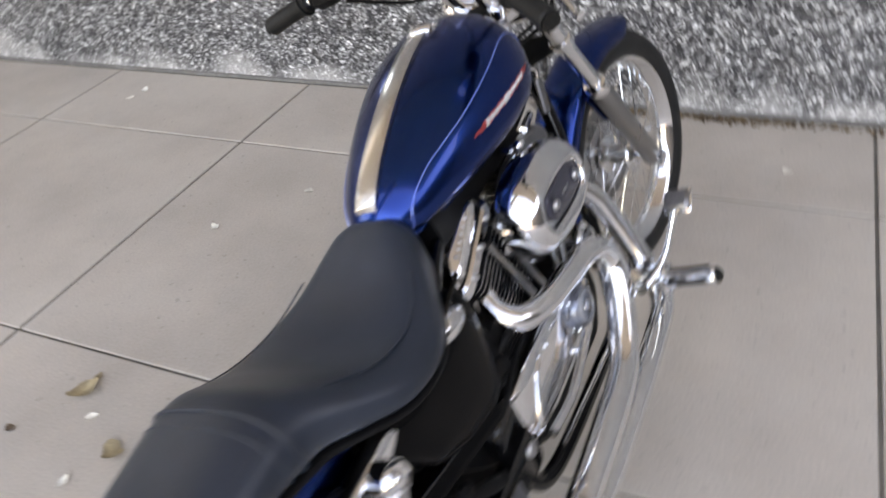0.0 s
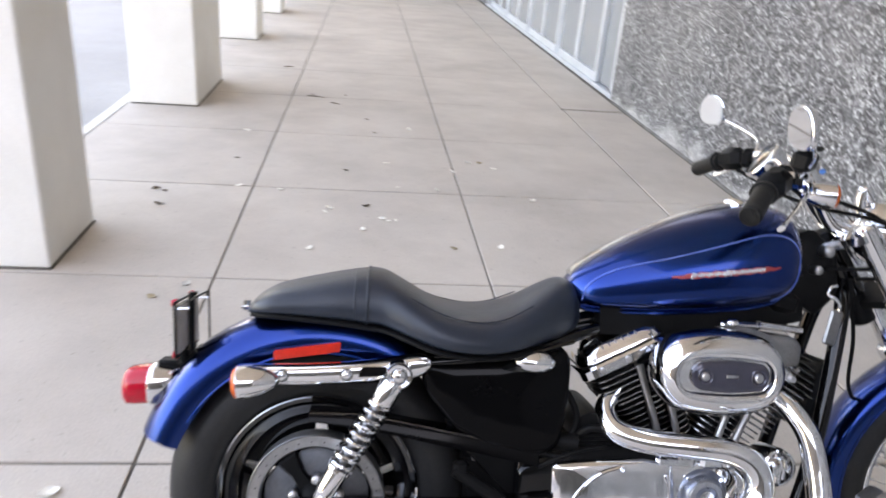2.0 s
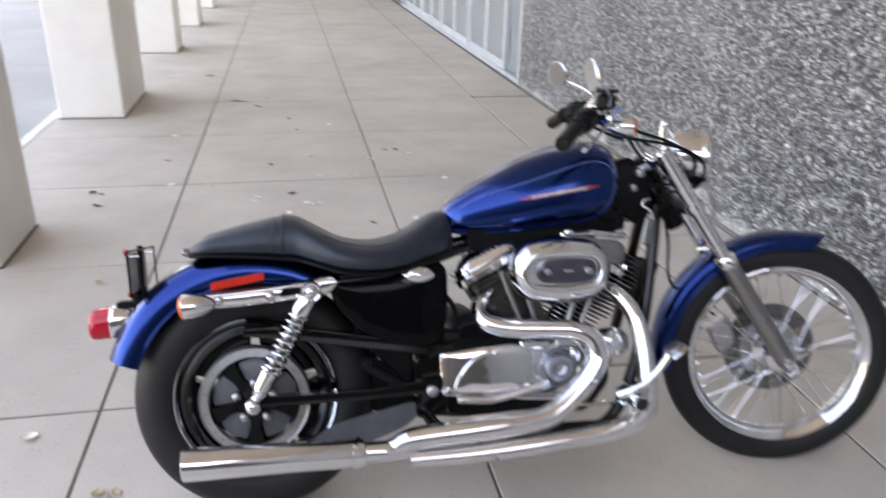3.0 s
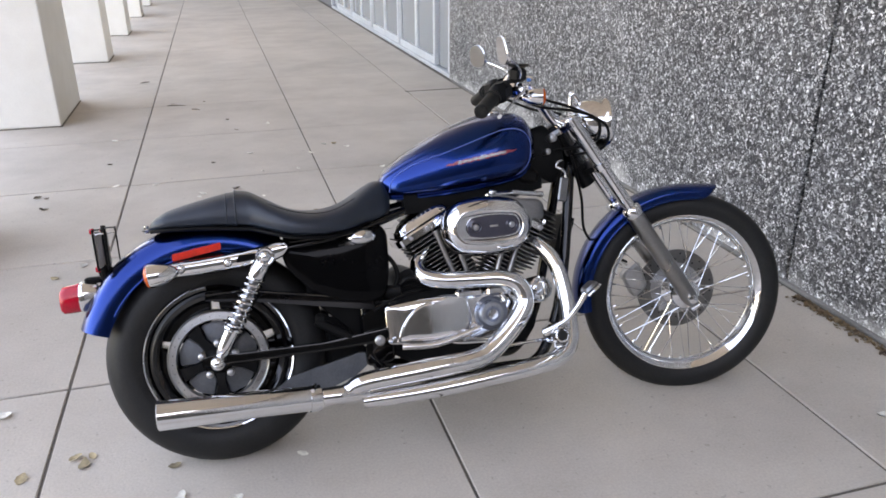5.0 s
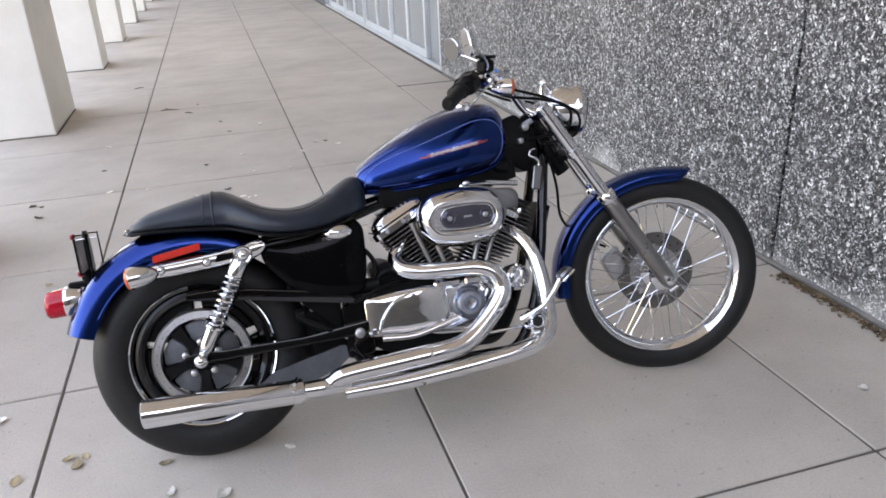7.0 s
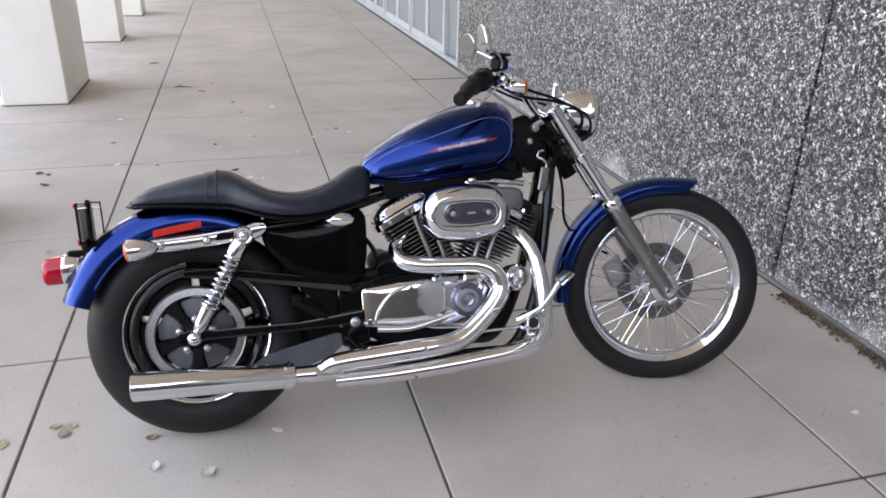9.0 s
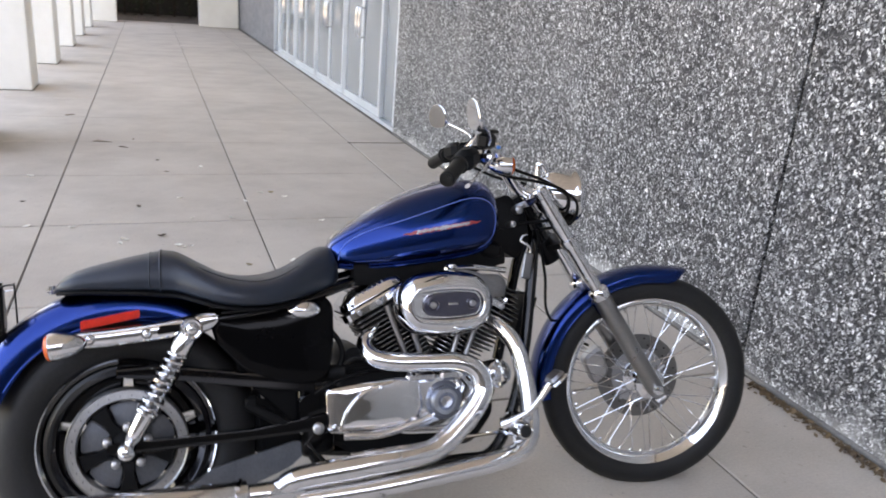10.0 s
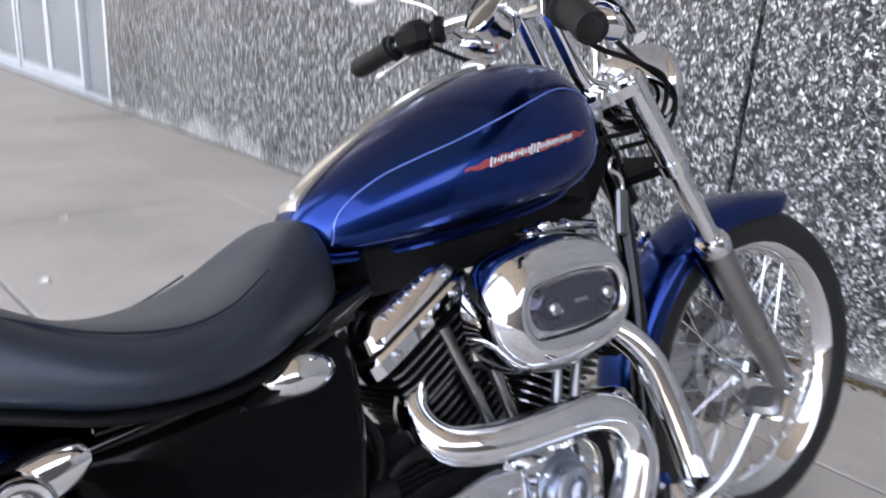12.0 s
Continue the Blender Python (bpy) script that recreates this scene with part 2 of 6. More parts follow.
def aggregate():
    """Exposed pebbles, black to white, set in grey cement, with pale lime streaks."""
    m = bpy.data.materials.new("exposed_aggregate")
    m.use_nodes = True
    nt = m.node_tree
    p = nt.nodes["Principled BSDF"]
    geo = nt.nodes.new("ShaderNodeNewGeometry")
    warp = nt.nodes.new("ShaderNodeTexNoise")
    warp.inputs["Scale"].default_value = 48
    nt.links.new(geo.outputs["Position"], warp.inputs["Vector"])
    add = nt.nodes.new("ShaderNodeVectorMath")
    add.operation = "MULTIPLY_ADD"
    add.inputs[1].default_value = (0.040, 0.040, 0.040)
    nt.links.new(warp.outputs["Color"], add.inputs[0])
    nt.links.new(geo.outputs["Position"], add.inputs[2])
    v = nt.nodes.new("ShaderNodeTexVoronoi")
    v.inputs["Scale"].default_value = 112
    nt.links.new(add.outputs[0], v.inputs["Vector"])
    hue = nt.nodes.new("ShaderNodeSeparateColor")
    nt.links.new(v.outputs["Color"], hue.inputs[0])
    ramp = nt.nodes.new("ShaderNodeValToRGB")
    ramp.color_ramp.interpolation = "CONSTANT"
    stops = ((0.0, (0.010, 0.010, 0.013)), (0.30, (0.036, 0.036, 0.042)), (0.50, (0.10, 0.10, 0.105)), (0.66, (0.195, 0.195, 0.20)), (0.79, (0.37, 0.37, 0.38)), (0.895, (0.70, 0.70, 0.71)))
    for n, (at, c) in enumerate(stops):
        e = ramp.color_ramp.elements[n] if n < 2 else ramp.color_ramp.elements.new(at)
        e.position, e.color = at, (*c, 1)
    nt.links.new(hue.outputs[0], ramp.inputs[0])
    # Stones lie in loose clusters, paler and darker
    lump = nt.nodes.new("ShaderNodeTexNoise")
    lump.inputs["Scale"].default_value, lump.inputs["Detail"].default_value, lump.inputs["Roughness"].default_value = 26, 3, 0.6
    nt.links.new(geo.outputs["Position"], lump.inputs["Vector"])
    weigh = nt.nodes.new("ShaderNodeMapRange")
    weigh.inputs[1].default_value, weigh.inputs[2].default_value, weigh.inputs[3].default_value, weigh.inputs[4].default_value = 0.34, 0.66, 0.5, 1.55
    nt.links.new(lump.outputs[0], weigh.inputs[0])
    stones = nt.nodes.new("ShaderNodeVectorMath")
    stones.operation = "SCALE"
    nt.links.new(ramp.outputs[0], stones.inputs[0])
    nt.links.new(weigh.outputs[0], stones.inputs["Scale"])
    # Lime streaks: a slow patchwork that bleaches the stones
    slow = nt.nodes.new("ShaderNodeTexNoise")
    slow.inputs["Scale"].default_value, slow.inputs["Detail"].default_value = 1.3, 6
    stretch = nt.nodes.new("ShaderNodeMapping")
    stretch.inputs["Scale"].default_value = (1, 1, 0.6)
    nt.links.new(geo.outputs["Position"], stretch.inputs[0])
    nt.links.new(stretch.outputs[0], slow.inputs["Vector"])
    amount = nt.nodes.new("ShaderNodeMapRange")
    amount.inputs[1].default_value, amount.inputs[2].default_value = 0.46, 0.74
    amount.inputs[4].default_value = 0.25
    nt.links.new(slow.outputs[0], amount.inputs[0])
    pale = nt.nodes.new("ShaderNodeMix")
    pale.data_type = "RGBA"
    pale.blend_type = "SCREEN"
    pale.inputs[7].default_value = (0.34, 0.33, 0.33, 1)
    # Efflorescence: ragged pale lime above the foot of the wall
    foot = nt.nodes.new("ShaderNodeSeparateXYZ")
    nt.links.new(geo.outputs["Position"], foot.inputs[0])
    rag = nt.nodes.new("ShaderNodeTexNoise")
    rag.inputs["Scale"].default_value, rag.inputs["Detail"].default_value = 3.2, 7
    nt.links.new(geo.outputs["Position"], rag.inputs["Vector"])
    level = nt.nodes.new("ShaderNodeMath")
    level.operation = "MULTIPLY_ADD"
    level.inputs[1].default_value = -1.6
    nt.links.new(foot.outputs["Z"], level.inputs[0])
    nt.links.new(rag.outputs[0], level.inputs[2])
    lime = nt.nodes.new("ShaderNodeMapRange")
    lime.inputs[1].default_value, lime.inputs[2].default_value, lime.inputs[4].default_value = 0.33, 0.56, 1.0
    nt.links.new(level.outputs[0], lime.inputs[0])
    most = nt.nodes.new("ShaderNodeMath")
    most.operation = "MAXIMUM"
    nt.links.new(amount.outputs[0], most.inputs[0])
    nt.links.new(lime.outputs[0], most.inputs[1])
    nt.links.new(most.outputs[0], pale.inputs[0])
    nt.links.new(stones.outputs[0], pale.inputs[6])
    nt.links.new(pale.outputs[2], p.inputs["Base Color"])
    p.inputs["Roughness"].default_value = 0.55
    b = nt.nodes.new("ShaderNodeBump")
    b.invert = True
    b.inputs["Strength"].default_value, b.inputs["Distance"].default_value = 0.9, 0.006
    nt.links.new(v.outputs["Distance"], b.inputs["Height"])
    nt.links.new(b.outputs[0], p.inputs["Normal"])
    return m


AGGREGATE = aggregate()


def pane_glass():
    m = bpy.data.materials.new("storefront_glass")
    m.use_nodes = True
    p = m.node_tree.nodes["Principled BSDF"]
    p.inputs["Base Color"].default_value = (0.75, 0.80, 0.82, 1)
    p.inputs["Roughness"].default_value = 0.03
    p.inputs["Transmission Weight"].default_value = 1.0
    p.inputs["IOR"].default_value = 1.45
    return m


GLASS = pane_glass()
# Door glass; bright reflections are put into its pale grey, half-opaque colour
PANE = pane_glass()
PANE.name = "pale_door_glass"
pane_surface = PANE.node_tree.nodes["Principled BSDF"]
pane_surface.inputs["Base Color"].default_value = (0.40, 0.43, 0.46, 1)
pane_surface.inputs["Transmission Weight"].default_value = 0.35
pane_surface.inputs["Roughness"].default_value = 0.06


# Shapes: each gives (verts, faces)
def merge(*geoms):
    verts, faces = [], []
    for v, f in geoms:
        k = len(verts)
        verts += list(v)
        faces += [tuple(i + k for i in q) for q in f]
    return verts, faces


def moved(geom, m):
    return [tuple(m @ Vector(v)) for v in geom[0]], geom[1]


def glide(points, steps=8):
    """A smooth line through the points."""
    pts = [Vector(p) for p in points]
    if len(pts) < 3:
        return pts
    ext = [pts[0] * 2 - pts[1], *pts, pts[-1] * 2 - pts[-2]]
    out = []
    for i in range(1, len(ext) - 2):
        p0, p1, p2, p3 = ext[i - 1 : i + 3]
        for s in range(steps):
            t = s / steps
            out.append(0.5 * ((2 * p1) + (p2 - p0) * t + (2 * p0 - 5 * p1 + 4 * p2 - p3) * t * t + (3 * p1 - p0 - 3 * p2 + p3) * t**3))
    return out + [pts[-1]]


def profile(rows, steps=5):
    return [tuple(v) for v in np.array([[*np.array(r)] for r in spline_rows(rows, steps)])]


def spline_rows(rows, steps):
    rows = [np.array(r, float) for r in rows]
    ext = [2 * rows[0] - rows[1], *rows, 2 * rows[-1] - rows[-2]]
    out = []
    for i in range(1, len(ext) - 2):
        p0, p1, p2, p3 = ext[i - 1 : i + 3]
        for s in range(steps):
            t = s / steps
            out.append(0.5 * ((2 * p1) + (p2 - p0) * t + (2 * p0 - 5 * p1 + 4 * p2 - p3) * t * t + (3 * p1 - p0 - 3 * p2 + p3) * t**3))
    return out + [rows[-1]]


def loft(rings, cap=True, closed=True, loop=False):
    n = len(rings[0])
    verts = [tuple(v) for r in rings for v in r]
    faces = []
    last = len(rings) if loop else len(rings) - 1
    for i in range(last):
        a, b = i * n, (i + 1) % len(rings) * n
        for j in range(n if closed else n - 1):
            k = (j + 1) % n
            faces.append((a + j, a + k, b + k, b + j))
    if cap and not loop:
        faces += [tuple(range(n))[::-1], tuple(range((len(rings) - 1) * n, len(rings) * n))]
    return verts, faces


def tube(points, r, n=14, steps=8, smooth=True, cap=True, flat=1.0):
    """A round bar along the points; r may be a list, a radius a point."""
    pts = glide(points, steps) if smooth else [Vector(p) for p in points]
    rs = list(r) if isinstance(r, (list, tuple)) else [r] * len(points)
    if len(rs) != len(pts):
        x = np.linspace(0, len(rs) - 1, len(pts))
        rs = np.interp(x, range(len(rs)), rs)
    rings, side = [], None
    for i, p in enumerate(pts):
        way = (pts[min(i + 1, len(pts) - 1)] - pts[max(i - 1, 0)]).normalized()
        if side is None:
            side = way.orthogonal().normalized()
        side = (side - way * side.dot(way)).normalized()
        up = way.cross(side)
        rings.append([p + (side * math.cos(a) + up * math.sin(a) * flat) * float(rs[i]) for a in (2 * math.pi * k / n for k in range(n))])
    return loft(rings, cap)


def bar(a, b, r, n=14, r2=None):
    return tube([a, b], [r, r if r2 is None else r2], n, smooth=False)


def lathe(profile, centre, axis=(0, 1, 0), n=48, closed=False, cap=False, arc=None):
    """Turns (radius, along) round an axis through the centre."""
    ax = Vector(axis).normalized()
    u = ax.orthogonal().normalized() if abs(ax.y) < 0.99 else Vector((1, 0, 0))
    w = ax.cross(u)
    c = Vector(centre)
    ks = range(n)
    rings = [[c + ax * a + (u * math.cos(t) + w * math.sin(t)) * r for t in (2 * math.pi * k / n for k in ks)] for r, a in profile]
    return loft(rings, cap, True, closed)


def prism(poly, y0, y1, b=0.004):
    """An outline in x and z, drawn out from y0 to y1, with chamfered rims."""
    cx, cz = sum(p[0] for p in poly) / len(poly), sum(p[1] for p in poly) / len(poly)
    size = max(max(abs(p[0] - cx), abs(p[1] - cz)) for p in poly)
    k = max(0.5, 1 - b / size * 1.4)
    inner = [(cx + (x - cx) * k, cz + (z - cz) * k) for x, z in poly]
    s = 1 if y1 > y0 else -1
    rings = [[(x, y, z) for x, z in q] for q, y in ((inner, y0), (poly, y0 + s * b), (poly, y1 - s * b), (inner, y1))]
    return loft(rings)


def box(c, s, b=0.004):
    x, y, z = c
    a, d, h = s[0] / 2, s[1] / 2, s[2] / 2
    b = min(b, a * 0.9, d * 0.9, h * 0.9)
    rings = []
    for zz, k in ((-h, b), (-h + b, 0), (h - b, 0), (h, b)):
        e, f = a - k, d - k
        q = b if not k else b * 0.6
        rings.append([(x + px, y + py, z + zz) for px, py in ((-e + q, -f), (e - q, -f), (e, -f + q), (e, f - q), (e - q, f), (-e + q, f), (-e, f - q), (-e, -f + q))])
    return loft(rings)


def ball(c, r, s=(1, 1, 1), n=20):
    rings = []
    for i in range(1, 11):
        t = math.pi * i / 11
        rings.append([(c[0] + s[0] * r * math.sin(t) * math.cos(a), c[1] + s[1] * r * math.sin(t) * math.sin(a), c[2] - s[2] * r * math.cos(t)) for a in (2 * math.pi * k / n for k in range(n))])
    return loft(rings)


def rounded(poly, r=0.01, n=4):
    """An outline with its corners cut round."""
    out = []
    for i, p in enumerate(poly):
        a, c, d = Vector(poly[i - 1]), Vector(p), Vector(poly[(i + 1) % len(poly)])
        s, e = c + (a - c).normalized() * min(r, (a - c).length * 0.45), c + (d - c).normalized() * min(r, (d - c).length * 0.45)
        for k in range(n + 1):
            t = k / n
            out.append(tuple((1 - t) ** 2 * s + 2 * t * (1 - t) * c + t * t * e))
    return out


def mesh_of(name, geom, material, sharp=38):
    me = bpy.data.meshes.new(name)
    me.from_pydata([tuple(v) for v in geom[0]], [], geom[1])
    bm = bmesh.new()
    bm.from_mesh(me)
    bmesh.ops.recalc_face_normals(bm, faces=bm.faces)
    bm.to_mesh(me)
    bm.free()
    me.shade_smooth()
    me.set_sharp_from_angle(angle=radians(sharp))
    me.materials.append(material)
    return me


def part(name, geom, material, parent, label="", m=None, sharp=38):
    data = geom if isinstance(geom, bpy.types.Mesh) else mesh_of(name, geom, material, sharp)
    ob = new(name, data)
    ob.parent = parent
    if m is not None:
        ob.matrix_basis = m
    if label:
        ob["label"] = label
    return ob


def thing(name, geom, material, label, category, group="", kind="", m=None, sharp=38):
    ob = part(name, geom, material, None, "", m, sharp)
    return tagged(ob, label, category, group, kind)


def anchor(name, m, label, category, group="", kind=""):
    ob = new(name)
    ob.matrix_basis = m
    return tagged(ob, label, category, group, kind)

# The arcade
SLAB = 1.219
WALL_X = 3.045


def setting(name, geom, material, label, category, sharp=38):
    return thing(name, geom, material, label, category, "", "structure", None, sharp)


# Ground: one sheet to the horizon
setting("ground", ([(-400, -400, -0.03), (400, -400, -0.03), (400, 400, -0.03), (-400, 400, -0.03)], [(0, 1, 2, 3)]), LOT, "pale concrete parking ground round the building", "ground")
pavement = setting("pavement", box((0.89, 9.4, -0.0095), (4.37, 38.0, 0.009), 0.001), BED, "grey concrete walkway slabs with dirty joints", "pavement")

# Wall of exposed aggregate panels beside the walkway
wall = setting("wall_east", box((WALL_X + 0.30, -4.17, 3.4), (0.5, 19.26, 6.8), 0.002), KERB, "precast wall faced with black and white pebbles", "wall")
for y0, y1 in ((-13.7, -5.41), (-5.40, 0.021), (0.037, 5.45)):
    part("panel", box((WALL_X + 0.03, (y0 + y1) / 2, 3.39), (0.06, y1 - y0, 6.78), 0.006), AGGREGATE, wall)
# Lengthened past the arcade's end, unseen there, to shade the far opening
wall_far = setting("wall_far", box((WALL_X + 0.28, 22.2, 3.4), (0.5, 16.0, 6.8), 0.004), DARK_WALL, "dark rough stone wall beyond the glass doors", "wall")
setting("lintel", box((WALL_X + 0.28, 9.8, 4.9), (0.5, 8.8, 3.8), 0.004), STUCCO, "plain wall above the glass doors", "wall")
setting("wall_base_kerb", box((WALL_X - 0.006, -4.1, 0.002), (0.03, 18.9, 0.016), 0.004), KERB, "thin weathered concrete strip at the foot of the wall", "kerb")

# Unseen roof and walls, added to keep sun off the arcade and far opening
setting("roof", box((8.0, 8.2, 6.9), (10.4, 44.4, 0.3), 0.01), KERB, "unseen flat roof added over the building to block the sun", "roof")
setting("wall_rear_blocker", box((13.0, 8.2, 3.4), (0.3, 44.2, 6.8), 0.01), STUCCO, "unseen rear wall added to the building to block the sun", "wall")
for y in (-13.85, 30.2):
    setting("wall_side_blocker", box((8.2, y, 3.4), (9.6, 0.3, 6.8), 0.01), STUCCO, "unseen side wall added to the building to block the sun", "wall")
ceiling = setting("ceiling", box((0.95, 7.1, 6.55), (4.6, 28.5, 0.3), 0.01), SOFFIT, "beige plaster soffit over the walkway", "ceiling")

# Added out of view: darkens reflections in the bike and cuts southern light
setting("wall_south_blocker", box((-5.0, -12.0, 3.2), (21.5, 0.3, 6.5), 0.01), BACKDROP, "unseen dark wall added to the south to darken reflections and cut light", "wall")

# Columns
COLUMNS = ((1.25, 0.56), (4.29, 1.08), (7.80, 0.58), (10.55, 0.58), (13.4, 0.58), (15.9, 0.58), (18.5, 0.58))
for y, deep in COLUMNS:
    col = setting("column", box((-0.935, y + deep / 2, 3.2), (0.50, deep, 6.39), 0.008), STUCCO, "square white painted stucco column of the arcade", "column")
    part("base_joint", box((-0.935, y + deep / 2, 0.004), (0.515, deep + 0.014, 0.006), 0.001), BED, col)

# End of the arcade
for x0, x1 in ((-0.80, -0.20), (1.96, 3.03)):
    setting("wall_end", box(((x0 + x1) / 2, 21.2, 3.2), (x1 - x0, 0.4, 6.39), 0.006), STUCCO, "white stucco pier at the end of the arcade", "wall")

# Storefront: bays of white aluminium frames with glass, on a low sill
FRAME_X = WALL_X + 0.055
setting("floor", box((WALL_X + 2.3, 9.8, -0.02), (4.0, 8.8, 0.03), 0.002), ROOM, "dim lobby floor behind the glass doors", "floor")
setting("wall_lobby", box((WALL_X + 4.35, 9.8, 1.5), (0.1, 8.8, 3.0), 0.002), ROOM, "dim grey inner wall of the lobby", "wall")
for y in (5.45, 14.15):
    setting("wall_lobby_side", box((WALL_X + 2.45, y, 1.5), (3.7, 0.1, 3.0), 0.002), ROOM, "dim grey side wall of the lobby", "wall")
setting("ceiling_lobby", box((WALL_X + 2.4, 9.8, 3.02), (3.9, 8.8, 0.05), 0.002), ROOM, "dim lobby ceiling", "ceiling")
storefront = setting("storefront", box((FRAME_X, 9.8, 0.022), (0.10, 8.76, 0.044), 0.006), FRAME_WHITE, "white aluminium shopfront sill and frame with grey glass", "shopfront")
part("head_rail", box((FRAME_X, 9.8, 2.95), (0.10, 8.76, 0.1), 0.006), FRAME_WHITE, storefront)
part("transom", box((FRAME_X, 9.8, 2.2), (0.09, 8.7, 0.07), 0.006), FRAME_WHITE, storefront)
POSTS = (5.49, 6.10, 7.95, 9.87, 11.77, 13.57, 14.15)
for y in POSTS:
    part("post", box((FRAME_X, y, 1.48), (0.10, 0.062, 2.84), 0.006), FRAME_WHITE, storefront)
for y0, y1 in zip(POSTS, POSTS[1:]):
    pane = part("pane", box((FRAME_X + 0.012, (y0 + y1) / 2, 2.57), (0.008, y1 - y0 - 0.07, 0.66), 0.001), PANE, storefront)
    pane.visible_shadow = False
    if y1 - y0 < 1.5:
        pane = part("pane", box((FRAME_X + 0.012, (y0 + y1) / 2, 1.11), (0.008, y1 - y0 - 0.07, 2.1), 0.001), PANE, storefront)
        pane.visible_shadow = False


def glass_door(y0, y1, hinge_left):
    """A leaf: stiles, rails, a pane and a pull handle by the meeting stile."""
    ob = thing("glass_door", box((FRAME_X - 0.005, (y0 + y1) / 2, 0.092), (0.045, y1 - y0, 0.090), 0.005), FRAME_WHITE, "closed glass door with a white aluminium frame", "door", "entrance doors", "structure")
    for y, wide in ((y0 + 0.025, 0.045 if hinge_left else 0.05), (y1 - 0.025, 0.05 if hinge_left else 0.045)):
        part("stile", box((FRAME_X - 0.005, y, 1.145), (0.045, wide, 2.01), 0.005), FRAME_WHITE, ob)
    part("top_rail", box((FRAME_X - 0.005, (y0 + y1) / 2, 2.12), (0.045, y1 - y0 - 0.12, 0.07), 0.005), FRAME_WHITE, ob)
    pane = part("pane", box((FRAME_X, (y0 + y1) / 2, 1.115), (0.008, y1 - y0 - 0.08, 1.95), 0.001), PANE, ob)
    pane.visible_shadow = False
    y = y1 - 0.07 if hinge_left else y0 + 0.07
    part("handle", tube([(FRAME_X - 0.03, y, 0.88), (FRAME_X - 0.085, y, 0.90), (FRAME_X - 0.085, y, 1.2), (FRAME_X - 0.03, y, 1.22)], 0.013, 10, 5), CHROME, ob, "chrome pull handle")


for y0, y1 in ((6.135, 7.915), (7.985, 9.835), (9.905, 11.735), (11.805, 13.535)):
    mid = (y0 + y1) / 2
    glass_door(y0, mid - 0.003, True)
    glass_door(mid + 0.003, y1, False)

# Side walls added beyond the end piers to shut out light
for x in (-0.95, 3.02):
    setting("recess_blocker", box((x, 23.8, 3.2), (0.25, 4.7, 6.39), 0.01), BACKDROP, "unseen dark side wall added to keep the far opening dark", "wall")

# Dark planting seen through the far opening
def hedge():
    rng = random.Random(4)
    ob = anchor("hedge", pose(0.8, 25.0, 0), "dark green hedge in shade beyond the arcade", "hedge", "", "stuff")
    verts, faces = [], []
    for _ in range(2600):
        c = Vector((rng.uniform(-1.5, 2.0), rng.gauss(0, 0.4), rng.random() ** 0.8 * 4.2))
        c.y += 0.4 * noise.noise(c * 0.9)
        a, b = Vector((rng.gauss(0, 1), rng.gauss(0, 1), rng.gauss(0, 1))).normalized(), Vector((rng.gauss(0, 1), rng.gauss(0, 1), rng.gauss(0, 1)))
        b = (b - a * b.dot(a)).normalized()
        k = len(verts)
        s = rng.uniform(0.05, 0.11)
        verts += [c - a * s, c + b * s * 0.4, c + a * s, c - b * s * 0.4]
        faces.append((k, k + 1, k + 2, k + 3))
    part("leaves", (verts, faces), FOLIAGE, ob)
    part("stems", merge(*[bar((x, 0.1, 0), (x + rng.uniform(-0.2, 0.2), 0.1, 3.2), 0.03, 6, 0.012) for x in np.arange(-1.4, 2.0, 0.5)]), BARK, ob)


hedge()
# Backdrop added behind the hedge so that the opening stays dark
setting("garden_backdrop", box((0.8, 26.3, 2.9), (16, 0.3, 7.0), 0.01), BACKDROP, "plain dark backdrop added behind the hedge to darken the opening", "wall")

# The motorcycle: x ahead from the rear axle, y to its left, z up; it leans on its side stand with the bars turned right
LEAN, HEADING, STEER_BY = 19.5, -2.0, -12.0
bike = anchor("motorcycle", pose(0.5447, -0.5387, 0.0090, -LEAN, 0, HEADING), "cobalt blue and chrome cruiser motorcycle leaning on its side stand", "motorcycle")
REAR, FRONT = Vector((0, 0, 0.313)), Vector((1.565, 0, 0.335))
RAKE = Vector((-0.522, 0, 0.853)).normalized()
STEM = FRONT + Vector((-0.866, 0, -0.5)) * 0.055
BARS = Matrix.Translation((0.026, 0, 0.007)) @ Matrix.Translation(STEM) @ Matrix.Rotation(radians(-18.0), 4, RAKE) @ Matrix.Translation(-STEM)
STEER = Matrix.Translation(STEM) @ Matrix.Rotation(radians(STEER_BY), 4, RAKE) @ Matrix.Translation(-STEM)


WHEEL = STEER @ Matrix.Translation(FRONT + Vector((0.008, 0, -0.003))) @ Matrix.Scale(1.023, 4) @ Matrix.Translation(-FRONT)


def fork(d, y=0.0, off=0.0):
    """A point d metres up the fork from the front axle, off metres ahead of the legs."""
    return FRONT + RAKE * d + Vector((0.866, 0, 0.5)) * off + Vector((0, y, 0))


def spin(c, deg):
    return Matrix.Translation(c) @ Matrix.Rotation(radians(deg), 4, "Y") @ Matrix.Translation(-Vector(c))


def tyre_geom(c, R, half, r_in, n=72):
    prof = []
    for k in range(17):
        a = math.pi * k / 16
        prof.append((R - half + half * math.sin(a) ** 0.85 if 0 < k < 16 else R - half, -half * math.cos(a)))
    mid = (R - half + r_in) / 2
    prof = [(r_in, -half * 0.62), (mid, -half * 0.93)] + prof + [(mid, half * 0.93), (r_in, half * 0.62)]
    return lathe(prof, c, n=n, closed=True)


